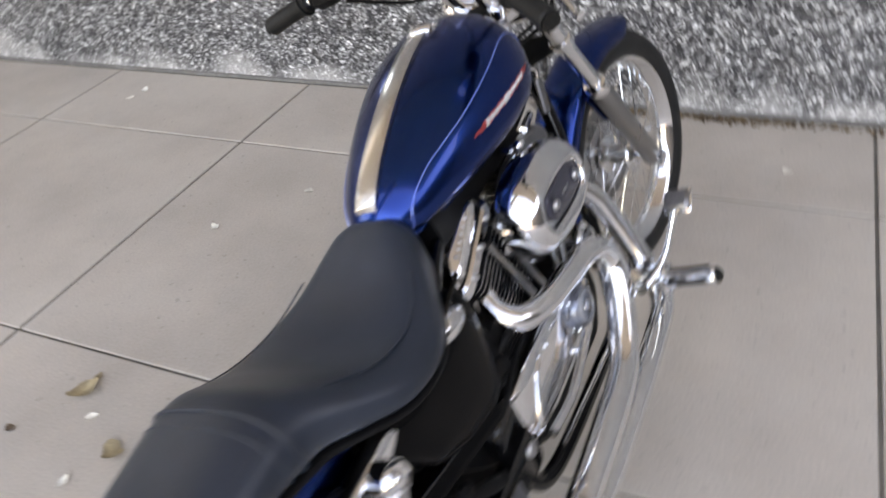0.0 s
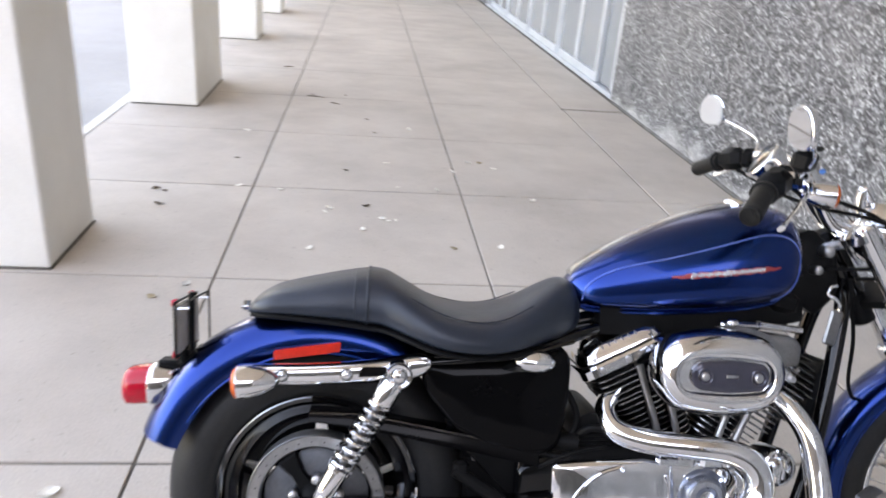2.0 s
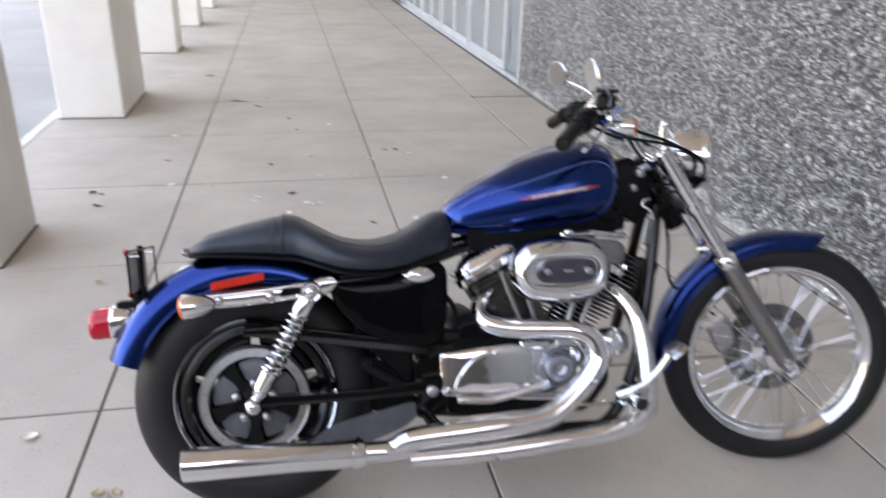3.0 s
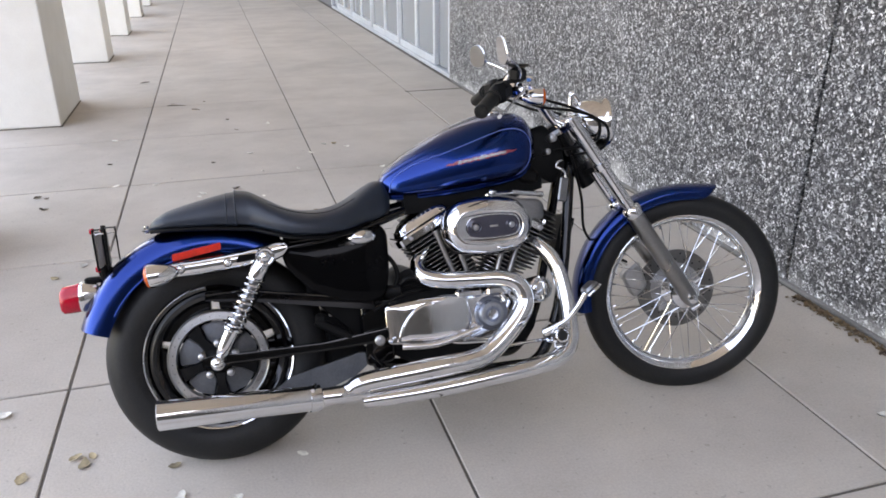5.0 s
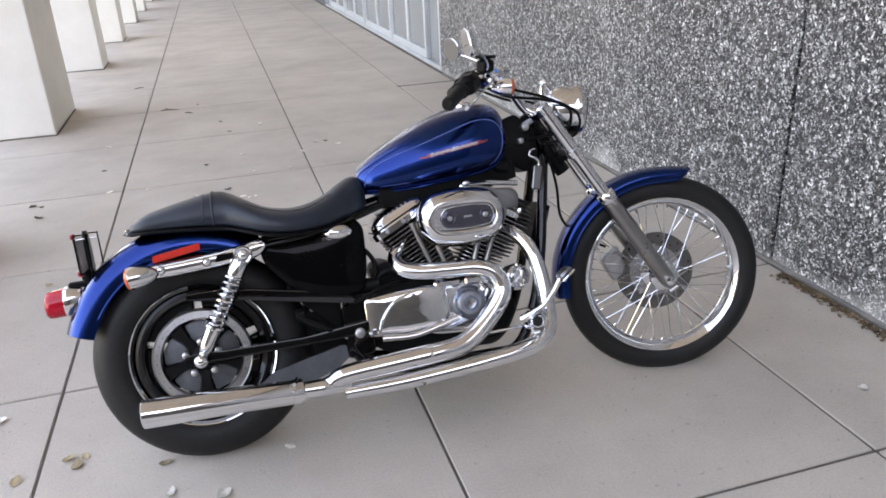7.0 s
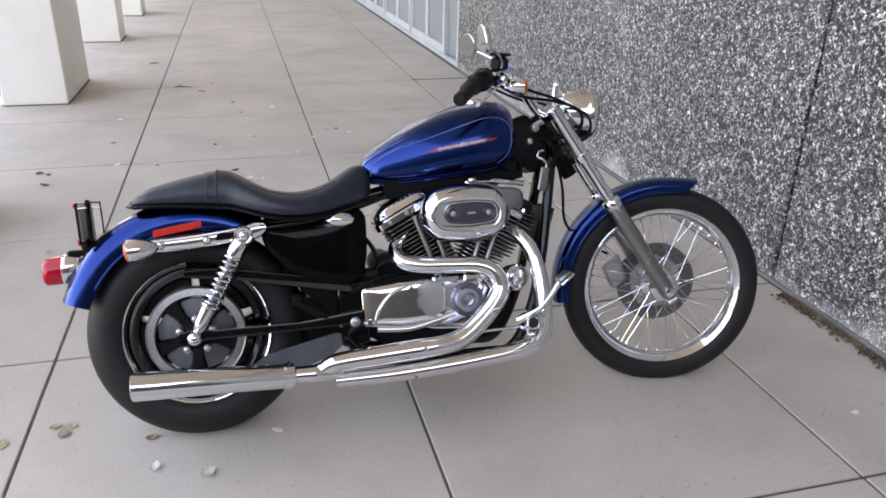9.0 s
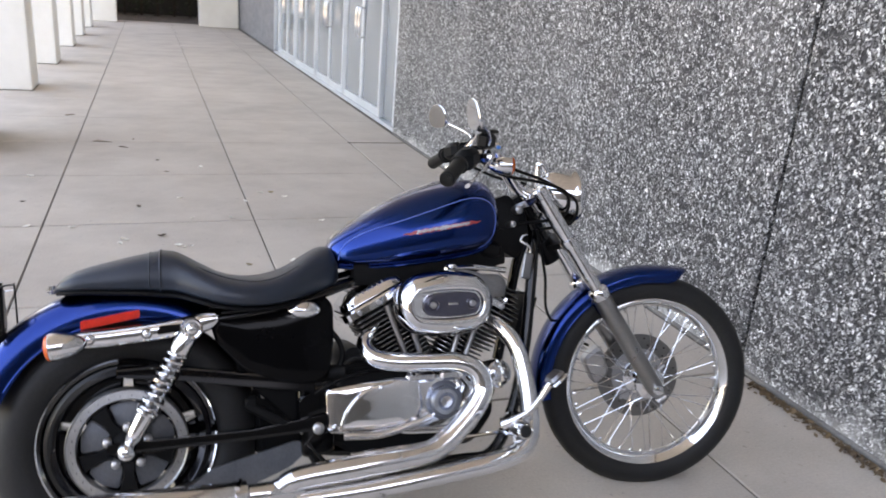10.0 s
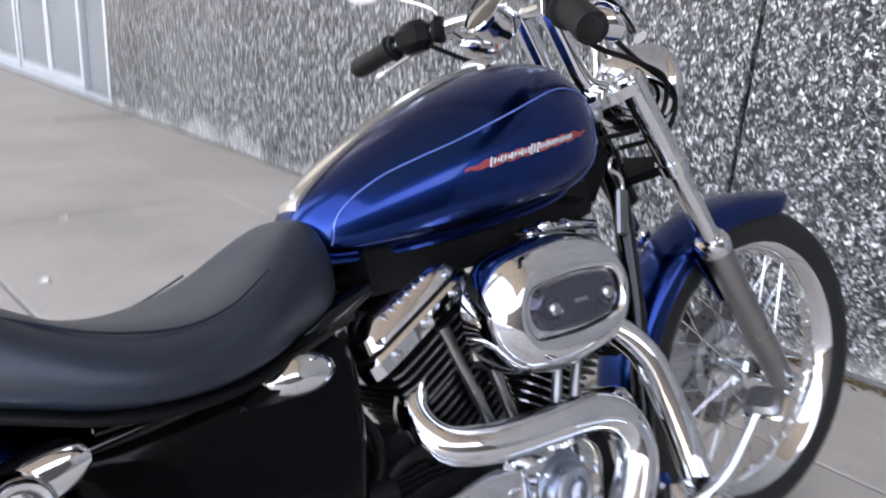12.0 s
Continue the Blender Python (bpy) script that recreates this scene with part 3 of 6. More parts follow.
# Front wheel
front_wheel = part("front_wheel", lathe([(0.272, -0.030), (0.276, -0.033), (0.268, -0.036), (0.258, -0.030), (0.250, -0.018), (0.243, -0.008), (0.241, 0.0), (0.243, 0.008), (0.250, 0.018), (0.258, 0.030), (0.268, 0.036), (0.276, 0.033), (0.272, 0.030), (0.255, 0.010), (0.255, -0.010)], FRONT, n=72, closed=True), CHROME, bike, "laced chrome rim", WHEEL)
part("tyre", tyre_geom(FRONT, 0.342, 0.046, 0.262), RUBBER, front_wheel, "black treaded front tyre")
grooves = [tube([FRONT + Vector((math.cos(a + s * 0.02) * r, y, math.sin(a + s * 0.02) * r)) for s, (r, y) in enumerate(((0.3408, 0.006 * q), (0.3385, 0.0155 * q), (0.3307, 0.0290 * q), (0.3190, 0.0388 * q)))], 0.0016, 5, 2) for k in range(44) for q in (-1, 1) for a in [2 * math.pi * (k + 0.25 * q) / 44]]
for g in grooves:
    part("tread_groove", g, SATIN, front_wheel)
part("hub", lathe([(0.0, -0.062), (0.022, -0.062), (0.026, -0.05), (0.046, -0.046), (0.050, -0.040), (0.048, -0.034), (0.030, -0.026), (0.027, 0.0), (0.030, 0.026), (0.056, 0.034), (0.058, 0.042), (0.030, 0.05), (0.0, 0.055)], FRONT), CHROME, front_wheel)
disc = part("brake_disc", lathe([(0.138, 0.050), (0.138, 0.055), (0.088, 0.055), (0.088, 0.050)], FRONT, n=64, closed=True), DISC_STEEL, bike, "drilled steel front brake disc", WHEEL)
part("disc_carrier", merge(lathe([(0.090, 0.048), (0.090, 0.0535), (0.035, 0.0535), (0.035, 0.048)], FRONT, n=48, closed=True), *[bar(FRONT + Vector((math.cos(a) * 0.05, 0.05, math.sin(a) * 0.05)), FRONT + Vector((math.cos(a + 0.3) * 0.096, 0.052, math.sin(a + 0.3) * 0.096)), 0.006, 8) for a in (2 * math.pi * k / 5 for k in range(5))]), ALLOY, disc)
holes = merge(*[bar(FRONT + Vector((math.cos(a) * r, 0.0492, math.sin(a) * r)), FRONT + Vector((math.cos(a) * r, 0.0558, math.sin(a) * r)), 0.003, 8) for k in range(20) for r in (0.104, 0.124) for a in [2 * math.pi * (k + (r > 0.12) * 0.5) / 20]])
part("disc_holes", holes, BLACK, disc)
for side in (-1, 1):
    for lead in (-1, 1):
        a0, a1 = 0.0, radians(38.0 * lead)
        s = mesh_of("spoke", bar(FRONT + Vector((0.047, 0.038 * side, 0)), FRONT + Vector((0.247 * math.cos(a1), 0.006 * side, 0.247 * math.sin(a1))), 0.0014, 6), CHROME)
        for k in range(10):
            part("spoke", s, CHROME, front_wheel, "", spin(FRONT, 36 * k + (9 if side > 0 else 0) + (18 if lead > 0 else 0)))
nip = mesh_of("nipple", bar(FRONT + Vector((0.232, 0, 0)), FRONT + Vector((0.246, 0, 0)), 0.0027, 8), CHROME)
for k in range(40):
    part("nipple", nip, CHROME, front_wheel, "", spin(FRONT, 9 * k + 1))

# Fork
for q in (-1, 1):
    y = 0.098 * q
    leg = part("fork_leg", tube([fork(-0.03, y), fork(-0.015, y), fork(0.0, y), fork(0.30, y), fork(0.345, y), fork(0.352, y)], [0.016, 0.024, 0.027, 0.028, 0.029, 0.026], 20, smooth=False), GREY, bike, "satin grey fork slider", STEER)
    part("fork_tube", bar(fork(0.34, y), fork(0.74, y), 0.0205, 20), CHROME, leg)
    part("dust_collar", lathe([(0.021, 0.345), (0.031, 0.345), (0.033, 0.352), (0.033, 0.368), (0.029, 0.376), (0.021, 0.378)], FRONT + Vector((0, y, 0)), RAKE, 24), CHROME, leg)
    part("upper_cover", lathe([(0.0205, 0.53), (0.0225, 0.53), (0.0232, 0.54), (0.0232, 0.71), (0.024, 0.735), (0.02, 0.74), (0.0, 0.742)], FRONT + Vector((0, y, 0)), RAKE, 24), CHROME, leg, "polished upper fork cover")
    part("clamp_band", lathe([(0.022, 0.535), (0.0285, 0.538), (0.0285, 0.560), (0.022, 0.563)], FRONT + Vector((0, y, 0)), RAKE, 24), CHROME, leg)
    part("axle_cap", merge(lathe([(0, 0.022 * q + 0.018 * q), (0.014, 0.022 * q + 0.016 * q), (0.016, 0.022 * q), (0.016, -0.02 * q)], FRONT + Vector((0, y, 0)), n=20), bar(fork(-0.035, y + 0.02 * q, 0.012), fork(-0.035, y + 0.02 * q, -0.02), 0.008, 10)), CHROME, leg)
part("axle", bar(FRONT + Vector((0, -0.09, 0)), FRONT + Vector((0, 0.09, 0)), 0.011, 16), CHROME, bike, "", STEER)
part("lower_triple_clamp", merge(*[loft([[fork(d, y, o) for y, o in ((-0.085, -0.02), (-0.08, 0.02), (0, 0.012), (0.08, 0.02), (0.085, -0.02), (0.03, -0.055), (-0.03, -0.055))] for d in (0.539, 0.557)])]), SATIN, bike, "", STEER)
part("upper_triple_clamp", loft([[fork(d, y, o) for y, o in ((-0.122, -0.016), (-0.112, 0.024), (0, 0.015), (0.112, 0.024), (0.122, -0.016), (0.05, -0.08), (-0.05, -0.08))] for d in (0.708, 0.728)]), CHROME, bike, "", STEER)
part("steering_stem", bar(fork(0.5, 0, -0.055), fork(0.74, 0, -0.055), 0.026, 20), SATIN, bike, "", STEER)

# Front fender: an arc of painted steel over the tyre
def fender_geom(c, a0, a1, prof, n=36, flare=None, lift=None):
    outer, inner = [], []
    for k in range(n + 1):
        t = k / n
        a = radians(a0 + (a1 - a0) * t)
        grow = flare(t) if flare else 0.0
        for rings, less in ((outer, 0.0), (inner, 0.0035)):
            up = lift(t) if lift else 0.0
            crown = max(r for _, r in prof)
            rows = [(y * (1 - 0.45 * up * up), r + (crown - r) * up * 0.75 + grow - less) for y, r in prof]
            rings.append([c + Vector((math.cos(a) * r, y, math.sin(a) * r)) for y, r in rows])
    m = len(prof)
    verts = [tuple(v) for r in outer + inner for v in r]
    faces, off = [], (n + 1) * m
    for i in range(n):
        for j in range(m - 1):
            q = (i * m + j, i * m + j + 1, (i + 1) * m + j + 1, (i + 1) * m + j)
            faces += [q, tuple(off + v for v in q[::-1])]
        for j in (0, m - 1):
            faces.append((i * m + j, (i + 1) * m + j, off + (i + 1) * m + j, off + i * m + j))
    for i in (0, n):
        for j in range(m - 1):
            faces.append((i * m + j, i * m + j + 1, off + i * m + j + 1, off + i * m + j))
    return verts, faces


FRONT_PROF = [(-0.060, 0.332), (-0.064, 0.348), (-0.061, 0.361), (-0.052, 0.369), (-0.030, 0.376), (0, 0.378), (0.030, 0.376), (0.052, 0.369), (0.061, 0.361), (0.064, 0.348), (0.060, 0.332)]
ff = part("front_fender", fender_geom(FRONT, 71, 186, FRONT_PROF, 40, lambda t: 0.012 * max(0.0, 1 - t * 6) ** 2, lambda t: max(0.0, 1 - t / 0.07) ** 1.5), BLUE, bike, "glossy cobalt blue front fender", STEER)
for q in (-1, 1):
    part("fender_bracket", prism(rounded([tuple(fork(0.22, 0, -0.02).xz), tuple(fork(0.34, 0, -0.03).xz), tuple(fork(0.34, 0, 0.03).xz), tuple(fork(0.20, 0, 0.035).xz)], 0.012), 0.062 * q, 0.070 * q, 0.002), BLUE, ff)
    for d in (0.24, 0.32):
        part("bolt", bar(fork(d, 0.068 * q), fork(d, 0.080 * q), 0.007, 6), CHROME, ff)
    edge = [FRONT + Vector((math.cos(radians(a)) * r, 0.0605 * q, math.sin(radians(a)) * r)) for a, r in ((79.5 + 3.54 * k, 0.3335 + 0.004 * max(0.0, 1 - k / 4.0) ** 2) for k in range(31))]
    part("rolled_edge", tube(edge, 0.0032, 8, smooth=False), BLUE, ff)
# Brake caliper on the left leg
part("brake_caliper", merge(prism(rounded([tuple((fork(0.16, 0, -0.05)).xz), tuple(fork(0.06, 0, -0.075).xz), tuple(fork(0.05, 0, -0.14).xz), tuple(fork(0.15, 0, -0.13).xz)], 0.02), 0.035, 0.085, 0.008), bar(fork(0.11, 0.085, -0.09), fork(0.11, 0.092, -0.09), 0.02, 16), bar(fork(0.07, 0.085, -0.11), fork(0.07, 0.092, -0.11), 0.015, 16)), ALLOY, bike, "silver front brake caliper", STEER)

# Headlight
HL = Vector((1.302, 0, 0.940))
HA = Vector((0.985, 0, -0.12)).normalized()
headlight = part("headlight", lathe([(r * 1.14, h * 1.14) for r, h in ((0.0, -0.098), (0.012, -0.0975), (0.030, -0.092), (0.047, -0.080), (0.060, -0.062), (0.069, -0.038), (0.0735, -0.012), (0.0745, 0.0), (0.077, 0.003), (0.0785, 0.012), (0.077, 0.024), (0.073, 0.028), (0.070, 0.025))], HL, HA, 48), CHROME, bike, "chrome bullet headlight", STEER)
part("lens", lathe([(0.0807, 0.0275), (0.063, 0.041), (0.035, 0.049), (0.0, 0.051)], HL, HA, 40), GLASS, headlight, "clear glass lens")
part("reflector_bowl", lathe([(0.0787, 0.025), (0.057, -0.023), (0.023, -0.046), (0.0, -0.049)], HL, HA, 40), CHROME, headlight)
part("mount_bracket", tube([HL + Vector((-0.06, 0, 0.065)), HL + Vector((-0.09, 0, 0.10)), fork(0.72, 0, 0.02)], 0.012, 12), CHROME, headlight)

# Handlebar, risers and what they carry
handlebar = part("handlebar", tube([(0.873, -0.385, 1.020), (0.907, -0.30, 1.048), (0.965, -0.21, 1.075), (1.015, -0.15, 1.088), (1.045, -0.075, 1.082), (1.05, 0, 1.08), (1.045, 0.075, 1.082), (1.015, 0.15, 1.088), (0.965, 0.21, 1.075), (0.907, 0.30, 1.048), (0.873, 0.385, 1.020)], 0.0127, 14, 6), CHROME, bike, "chrome handlebar", BARS)
for q in (-1, 1):
    part("riser", merge(tube([fork(0.72, 0.045 * q, -0.03), fork(0.77, 0.045 * q, -0.06), (1.048, 0.045 * q, 1.075)], [0.020, 0.016, 0.019], 14), box((1.05, 0.045 * q, 1.082), (0.04, 0.032, 0.04), 0.01)), CHROME, handlebar)
    part("grip", merge(tube([(0.868, 0.394 * q, 1.0160), (0.870, 0.39 * q, 1.0175), (0.891, 0.34 * q, 1.035), (0.913, 0.285 * q, 1.053)], [0.014, 0.0215, 0.0205, 0.0215], 18, 6)), GRIP, handlebar, "black rubber grip")
    part("grip_flange", lathe([(0.0185, 0), (0.027, 0.002), (0.027, 0.008), (0.0185, 0.01)], (0.906, 0.30 * q, 1.047), (0.32, -0.85 * q, 0.38), 20), GRIP, handlebar)
    part("switch_housing", moved(box((0, 0, 0), (0.056, 0.080, 0.060), 0.016), pose(0.936, 0.247 * q, 1.064, -10 * q, 0, 28 * q)), SATIN, handlebar, "black switch housing")
    part("switch_clamp", moved(box((0, 0, 0), (0.045, 0.024, 0.05), 0.01), pose(0.965, 0.198 * q, 1.073, 0, 0, 32 * q)), SATIN, handlebar)
    part("lever_bracket", moved(box((0, 0, 0), (0.06, 0.04, 0.034), 0.01), pose(0.985, 0.213 * q, 1.07, 0, 0, 32 * q)), CHROME, handlebar)
    part("lever", tube([(0.99, 0.205 * q, 1.068), (1.0, 0.26 * q, 1.062), (0.970, 0.33 * q, 1.038), (0.932, 0.395 * q, 1.008), (0.921, 0.415 * q, 1.002)], [0.010, 0.009, 0.007, 0.007, 0.009], 10, 6, flat=0.6), CHROME, handlebar, "chrome hand lever")
    stalk = part("mirror_stalk", tube([(0.985, 0.235 * q, 1.08), (0.995, 0.27 * q, 1.115), (0.98 if q < 0 else 0.95, 0.325 * q, 1.145), (0.955 if q < 0 else 0.902, 0.366 * q, 1.165)], 0.005, 10, 6), CHROME, handlebar)
    head = [Vector((0.0, 0.0450 * math.copysign(abs(math.cos(a)) ** 0.78, math.cos(a)) * (1 - 0.12 * math.sin(a)), 0.0400 * math.copysign(abs(math.sin(a)) ** 0.82, math.sin(a)) * (1.12 if math.sin(a) > 0 else 0.95))) for a in (2 * math.pi * k / 28 for k in range(28))]
    turn = pose(0.944 if q < 0 else 0.890, 0.376 if q > 0 else -0.376, 1.181, 0, -7, 14 if q < 0 else 38)
    shell = loft([[turn @ (Vector((d, v.y * s, v.z * s))) for v in head] for d, s in ((0.019, 0.25), (0.016, 0.6), (0.010, 0.88), (0.003, 1.0), (-0.004, 1.0), (-0.006, 0.96))])
    mirror = part("mirror", shell, CHROME, bike, "chrome rear-view mirror", BARS)
    part("mirror_glass", loft([[turn @ (Vector((d, v.y * 0.93, v.z * 0.93))) for v in head] for d in (-0.006, -0.0085)]), MIRROR, mirror, "mirror glass")

master = part("brake_reservoir", merge(moved(box((0, 0, 0), (0.040, 0.058, 0.044), 0.009), pose(0.990, -0.232, 1.112, 0, 8, -30)), moved(box((0, 0, 0.028), (0.046, 0.064, 0.010), 0.004), pose(0.990, -0.232, 1.112, 0, 8, -30))), SATIN, bike, "black brake fluid reservoir", BARS)
part("blue_clip", moved(box((0, 0, 0), (0.012, 0.014, 0.010), 0.003), pose(1.022, -0.25, 1.095, 0, 0, -20)), BLUE_CLIP, master, "small blue plastic clip")
speedo = part("speedometer", lathe([(0.0, -0.05), (0.03, -0.048), (0.043, -0.02), (0.046, 0.0), (0.049, 0.004), (0.049, 0.012), (0.045, 0.014)], (0.968, 0.012, 1.082), (-0.80, -0.05, 0.60), 32), CHROME, bike, "chrome speedometer pod", BARS)
part("dial_glass", lathe([(0.045, 0.011), (0.030, 0.0135), (0.0, 0.0145)], (0.968, 0.012, 1.082), (-0.80, -0.05, 0.60), 32), DIAL, speedo, "glassy black dial")


def turn_signal(c, way, m=None, k=1.0):
    """A chrome bullet lamp with an amber lens on its rear or front end."""
    body = part("turn_signal", lathe([(r * k, h * k) for r, h in ((0.0, 0.075), (0.006, 0.074), (0.016, 0.064), (0.026, 0.045), (0.032, 0.02), (0.034, 0.0), (0.034, -0.006), (0.030, -0.009))], c, way, 28), CHROME, bike, "chrome bullet turn signal", m)
    part("lens", lathe([(r * k, h * k) for r, h in ((0.0325, -0.004), (0.0325, -0.008), (0.027, -0.015), (0.015, -0.019), (0.0, -0.02))], c, way, 28), AMBER, body, "amber lens")
    return body


for q in (-1, 1):
    ts = turn_signal(Vector((1.062, 0.190 * q, 1.040)), (-1, 0, 0.05), BARS, 0.82)
    part("stem", bar((1.035, 0.190 * q, 1.04), (0.985, 0.19 * q, 1.072), 0.008, 10), CHROME, ts)

# Cables and hoses
CABLES = (
    [(1.0, -0.2, 1.07), (1.08, -0.16, 1.03), (1.2, -0.10, 0.99), (1.30, -0.09, 0.93), (1.29, -0.075, 0.86), (1.20, -0.05, 0.84)],
    [(0.97, -0.2, 1.06), (1.06, -0.15, 1.01), (1.19, -0.11, 0.985), (1.27, -0.10, 0.95), (1.26, -0.08, 0.88), (1.13, -0.06, 0.86)],
    [(0.98, 0.2, 1.06), (1.10, 0.15, 1.0), (1.2, 0.10, 0.97), (1.24, 0.08, 0.88), (1.14, 0.06, 0.80)],
    [(1.19, -0.05, 0.84), (1.22, -0.04, 0.70), (1.23, -0.03, 0.58), (1.30, 0.03, 0.50), (1.40, 0.06, 0.44)],
)
for pts in CABLES:
    part("cable", tube(pts, 0.0048, 8, 8), SATIN, bike, "black sheathed cable", STEER)

# Rear wheel
rear_wheel = part("rear_wheel", lathe([(0.205, -0.066), (0.214, -0.068), (0.216, -0.064), (0.208, -0.060), (0.201, -0.050), (0.188, -0.045), (0.175, -0.043), (0.170, -0.034), (0.170, 0.02), (0.182, 0.04), (0.193, 0.052), (0.208, 0.058), (0.216, 0.064), (0.205, 0.066), (0.196, 0.03), (0.196, -0.03)], REAR, n=72, closed=True), RIM_BLACK, bike, "gloss black cast rear wheel")
part("rim_lip", lathe([(0.206, -0.064), (0.2175, -0.070), (0.2185, -0.066), (0.214, -0.060)], REAR, n=72, closed=True), CHROME, rear_wheel)
part("tyre", tyre_geom(REAR, 0.329, 0.076, 0.208), RUBBER, rear_wheel, "wide black rear tyre")
grooves = [tube([REAR + Vector((math.cos(a + s * 0.035) * r, y, math.sin(a + s * 0.035) * r)) for s, (r, y) in enumerate(((0.3258, 0.012 * q), (0.3215, 0.0295 * q), (0.3095, 0.0485 * q), (0.2915, 0.0640 * q)))], 0.0022, 5, 2) for k in range(30) for q in (-1, 1) for a in [2 * math.pi * (k + 0.25 * q) / 30]]
for g in grooves:
    part("tread_groove", g, SATIN, rear_wheel)
part("hub", lathe([(0.0, -0.13), (0.022, -0.13), (0.03, -0.12), (0.042, -0.105), (0.046, -0.09), (0.04, -0.05), (0.045, 0.0), (0.05, 0.08), (0.0, 0.1)], REAR, n=32), SATIN, rear_wheel)
for k in range(5):
    a = radians(72 * k + 54)
    sp = [REAR + Vector((math.cos(a + da) * r, 0, math.sin(a + da) * r)) for r, da in ((0.04, -0.60), (0.10, -0.45), (0.1735, -0.57), (0.1735, -0.19), (0.1735, 0.19), (0.1735, 0.57), (0.10, 0.45), (0.04, 0.60))]
    part("wheel_spoke", prism([(v.x, v.z) for v in sp], -0.045, 0.03, 0.006), BLACK, rear_wheel)
pulley = part("belt_pulley", lathe([(0.141, -0.108), (0.144, -0.111), (0.146, -0.108), (0.143, -0.098), (0.143, -0.078), (0.146, -0.070), (0.141, -0.068), (0.121, -0.070), (0.116, -0.09), (0.118, -0.106), (0.121, -0.110)], REAR, n=80, closed=True), PULLEY_STEEL, bike, "grey steel belt pulley ring")
for k in range(5):
    a = radians(72 * k + 54)
    arm = [REAR + Vector((math.cos(a + da) * r, 0, math.sin(a + da) * r)) for r, da in ((0.035, -0.5), (0.075, -0.17), (0.117, -0.20), (0.117, 0.20), (0.075, 0.17), (0.035, 0.5))]
    part("pulley_arm", prism([(v.x, v.z) for v in arm], -0.106, -0.082, 0.005), SATIN, pulley)
    b = radians(72 * k + 18)
    web = [REAR + Vector((math.cos(b + da) * r, 0, math.sin(b + da) * r)) for r, da in ((0.052, -0.44), (0.112, -0.42), (0.116, 0.0), (0.112, 0.42), (0.052, 0.44))]
    part("pulley_web", prism(rounded([(v.x, v.z) for v in web], 0.014), -0.092, -0.084, 0.003), WEBBING, pulley, "dull blue-grey web")
    part("pulley_bolt", merge(bar(REAR + Vector((math.cos(b) * 0.05, -0.10, math.sin(b) * 0.05)), REAR + Vector((math.cos(b) * 0.05, -0.118, math.sin(b) * 0.05)), 0.011, 14), ball(REAR + Vector((math.cos(b) * 0.05, -0.118, math.sin(b) * 0.05)), 0.010, (1, 0.5, 1), 14)), ALLOY, pulley)
rivet = mesh_of("rivet", bar(REAR + Vector((0.130, -0.108, 0)), REAR + Vector((0.130, -0.1118, 0)), 0.0014, 8), SATIN)
for k in range(30):
    part("rivet", rivet, SATIN, pulley, "", spin(REAR, 12 * k))
part("axle_nut", merge(bar((0, -0.12, 0.313), (0, -0.166, 0.313), 0.014, 16), ball((0, -0.170, 0.313), 0.021, (1, 0.8, 1))), CHROME, bike, "chrome domed axle nut")

# Swingarm, belt and guards
for q in (-1, 1):
    part("swingarm", loft([[(x, 0.122 * q + dy, z + dz - 0.006) for dy, dz in ((-0.015, -h), (0.015, -h), (0.018, 0), (0.015, h), (-0.015, h), (-0.018, 0))] for x, z, h in ((-0.045, 0.318, 0.014), (0.0, 0.320, 0.020), (0.06, 0.320, 0.014), (0.30, 0.322, 0.012), (0.50, 0.335, 0.02))]), BLACK, bike, "black swingarm")
part("drive_belt", merge(loft([[(x, y, z) for y, z in ((-0.105, zc - 0.003), (-0.078, zc - 0.003), (-0.078, zc + 0.003), (-0.105, zc + 0.003))] for x, zc in ((0.0, 0.487), (0.55, 0.420))]), loft([[(x, y, z) for y, z in ((-0.105, zc - 0.003), (-0.078, zc - 0.003), (-0.078, zc + 0.003), (-0.105, zc + 0.003))] for x, zc in ((0.0, 0.157), (0.55, 0.30))])), RUBBER, bike, "black rubber drive belt")
part("belt_guard", loft([[(x, y, z) for y, z in ((-0.128, zc - h), (-0.124, zc), (-0.12, zc + 0.006), (-0.07, zc + 0.006), (-0.07, zc), (-0.119, zc - 0.004), (-0.123, zc - h))] for x, zc, h in ((-0.02, 0.505, 0.014), (0.10, 0.502, 0.024), (0.30, 0.468, 0.028), (0.47, 0.438, 0.03))]), COVER_BLACK, bike, "glossy black upper belt guard")
# Added bead, shaped to draw the thin highlight along the guard's top edge
part("guard_glint", tube([(-0.02, -0.1235, 0.508), (0.10, -0.1225, 0.506), (0.30, -0.1225, 0.472), (0.47, -0.1225, 0.442)], 0.0028, 8), RIM_BLACK, bike, "glossy black bead added to put a highlight along the belt guard")
part("debris_guard", prism(rounded([(0.10, 0.165), (0.20, 0.235), (0.42, 0.285), (0.46, 0.262), (0.40, 0.215), (0.22, 0.150)], 0.012), -0.120, -0.112, 0.003), WEBBING, bike, "dark grey lower belt guard")

# Filler box with bolts, added where only a black mass shows
engine_gap_fill = part("engine_gap_fill", moved(box((0, 0, 0), (0.24, 0.15, 0.19), 0.02), pose(0.43, 0.02, 0.33, 0, -4, 0)), SATIN, bike, "dark filler box added for the black mass behind the engine")
for k in range(4):
    part("filler_bolt", bar((0.34 + 0.06 * k, -0.055, 0.40 - 0.003 * k), (0.34 + 0.06 * k, -0.062, 0.40 - 0.003 * k), 0.007, 6), ALLOY, engine_gap_fill)

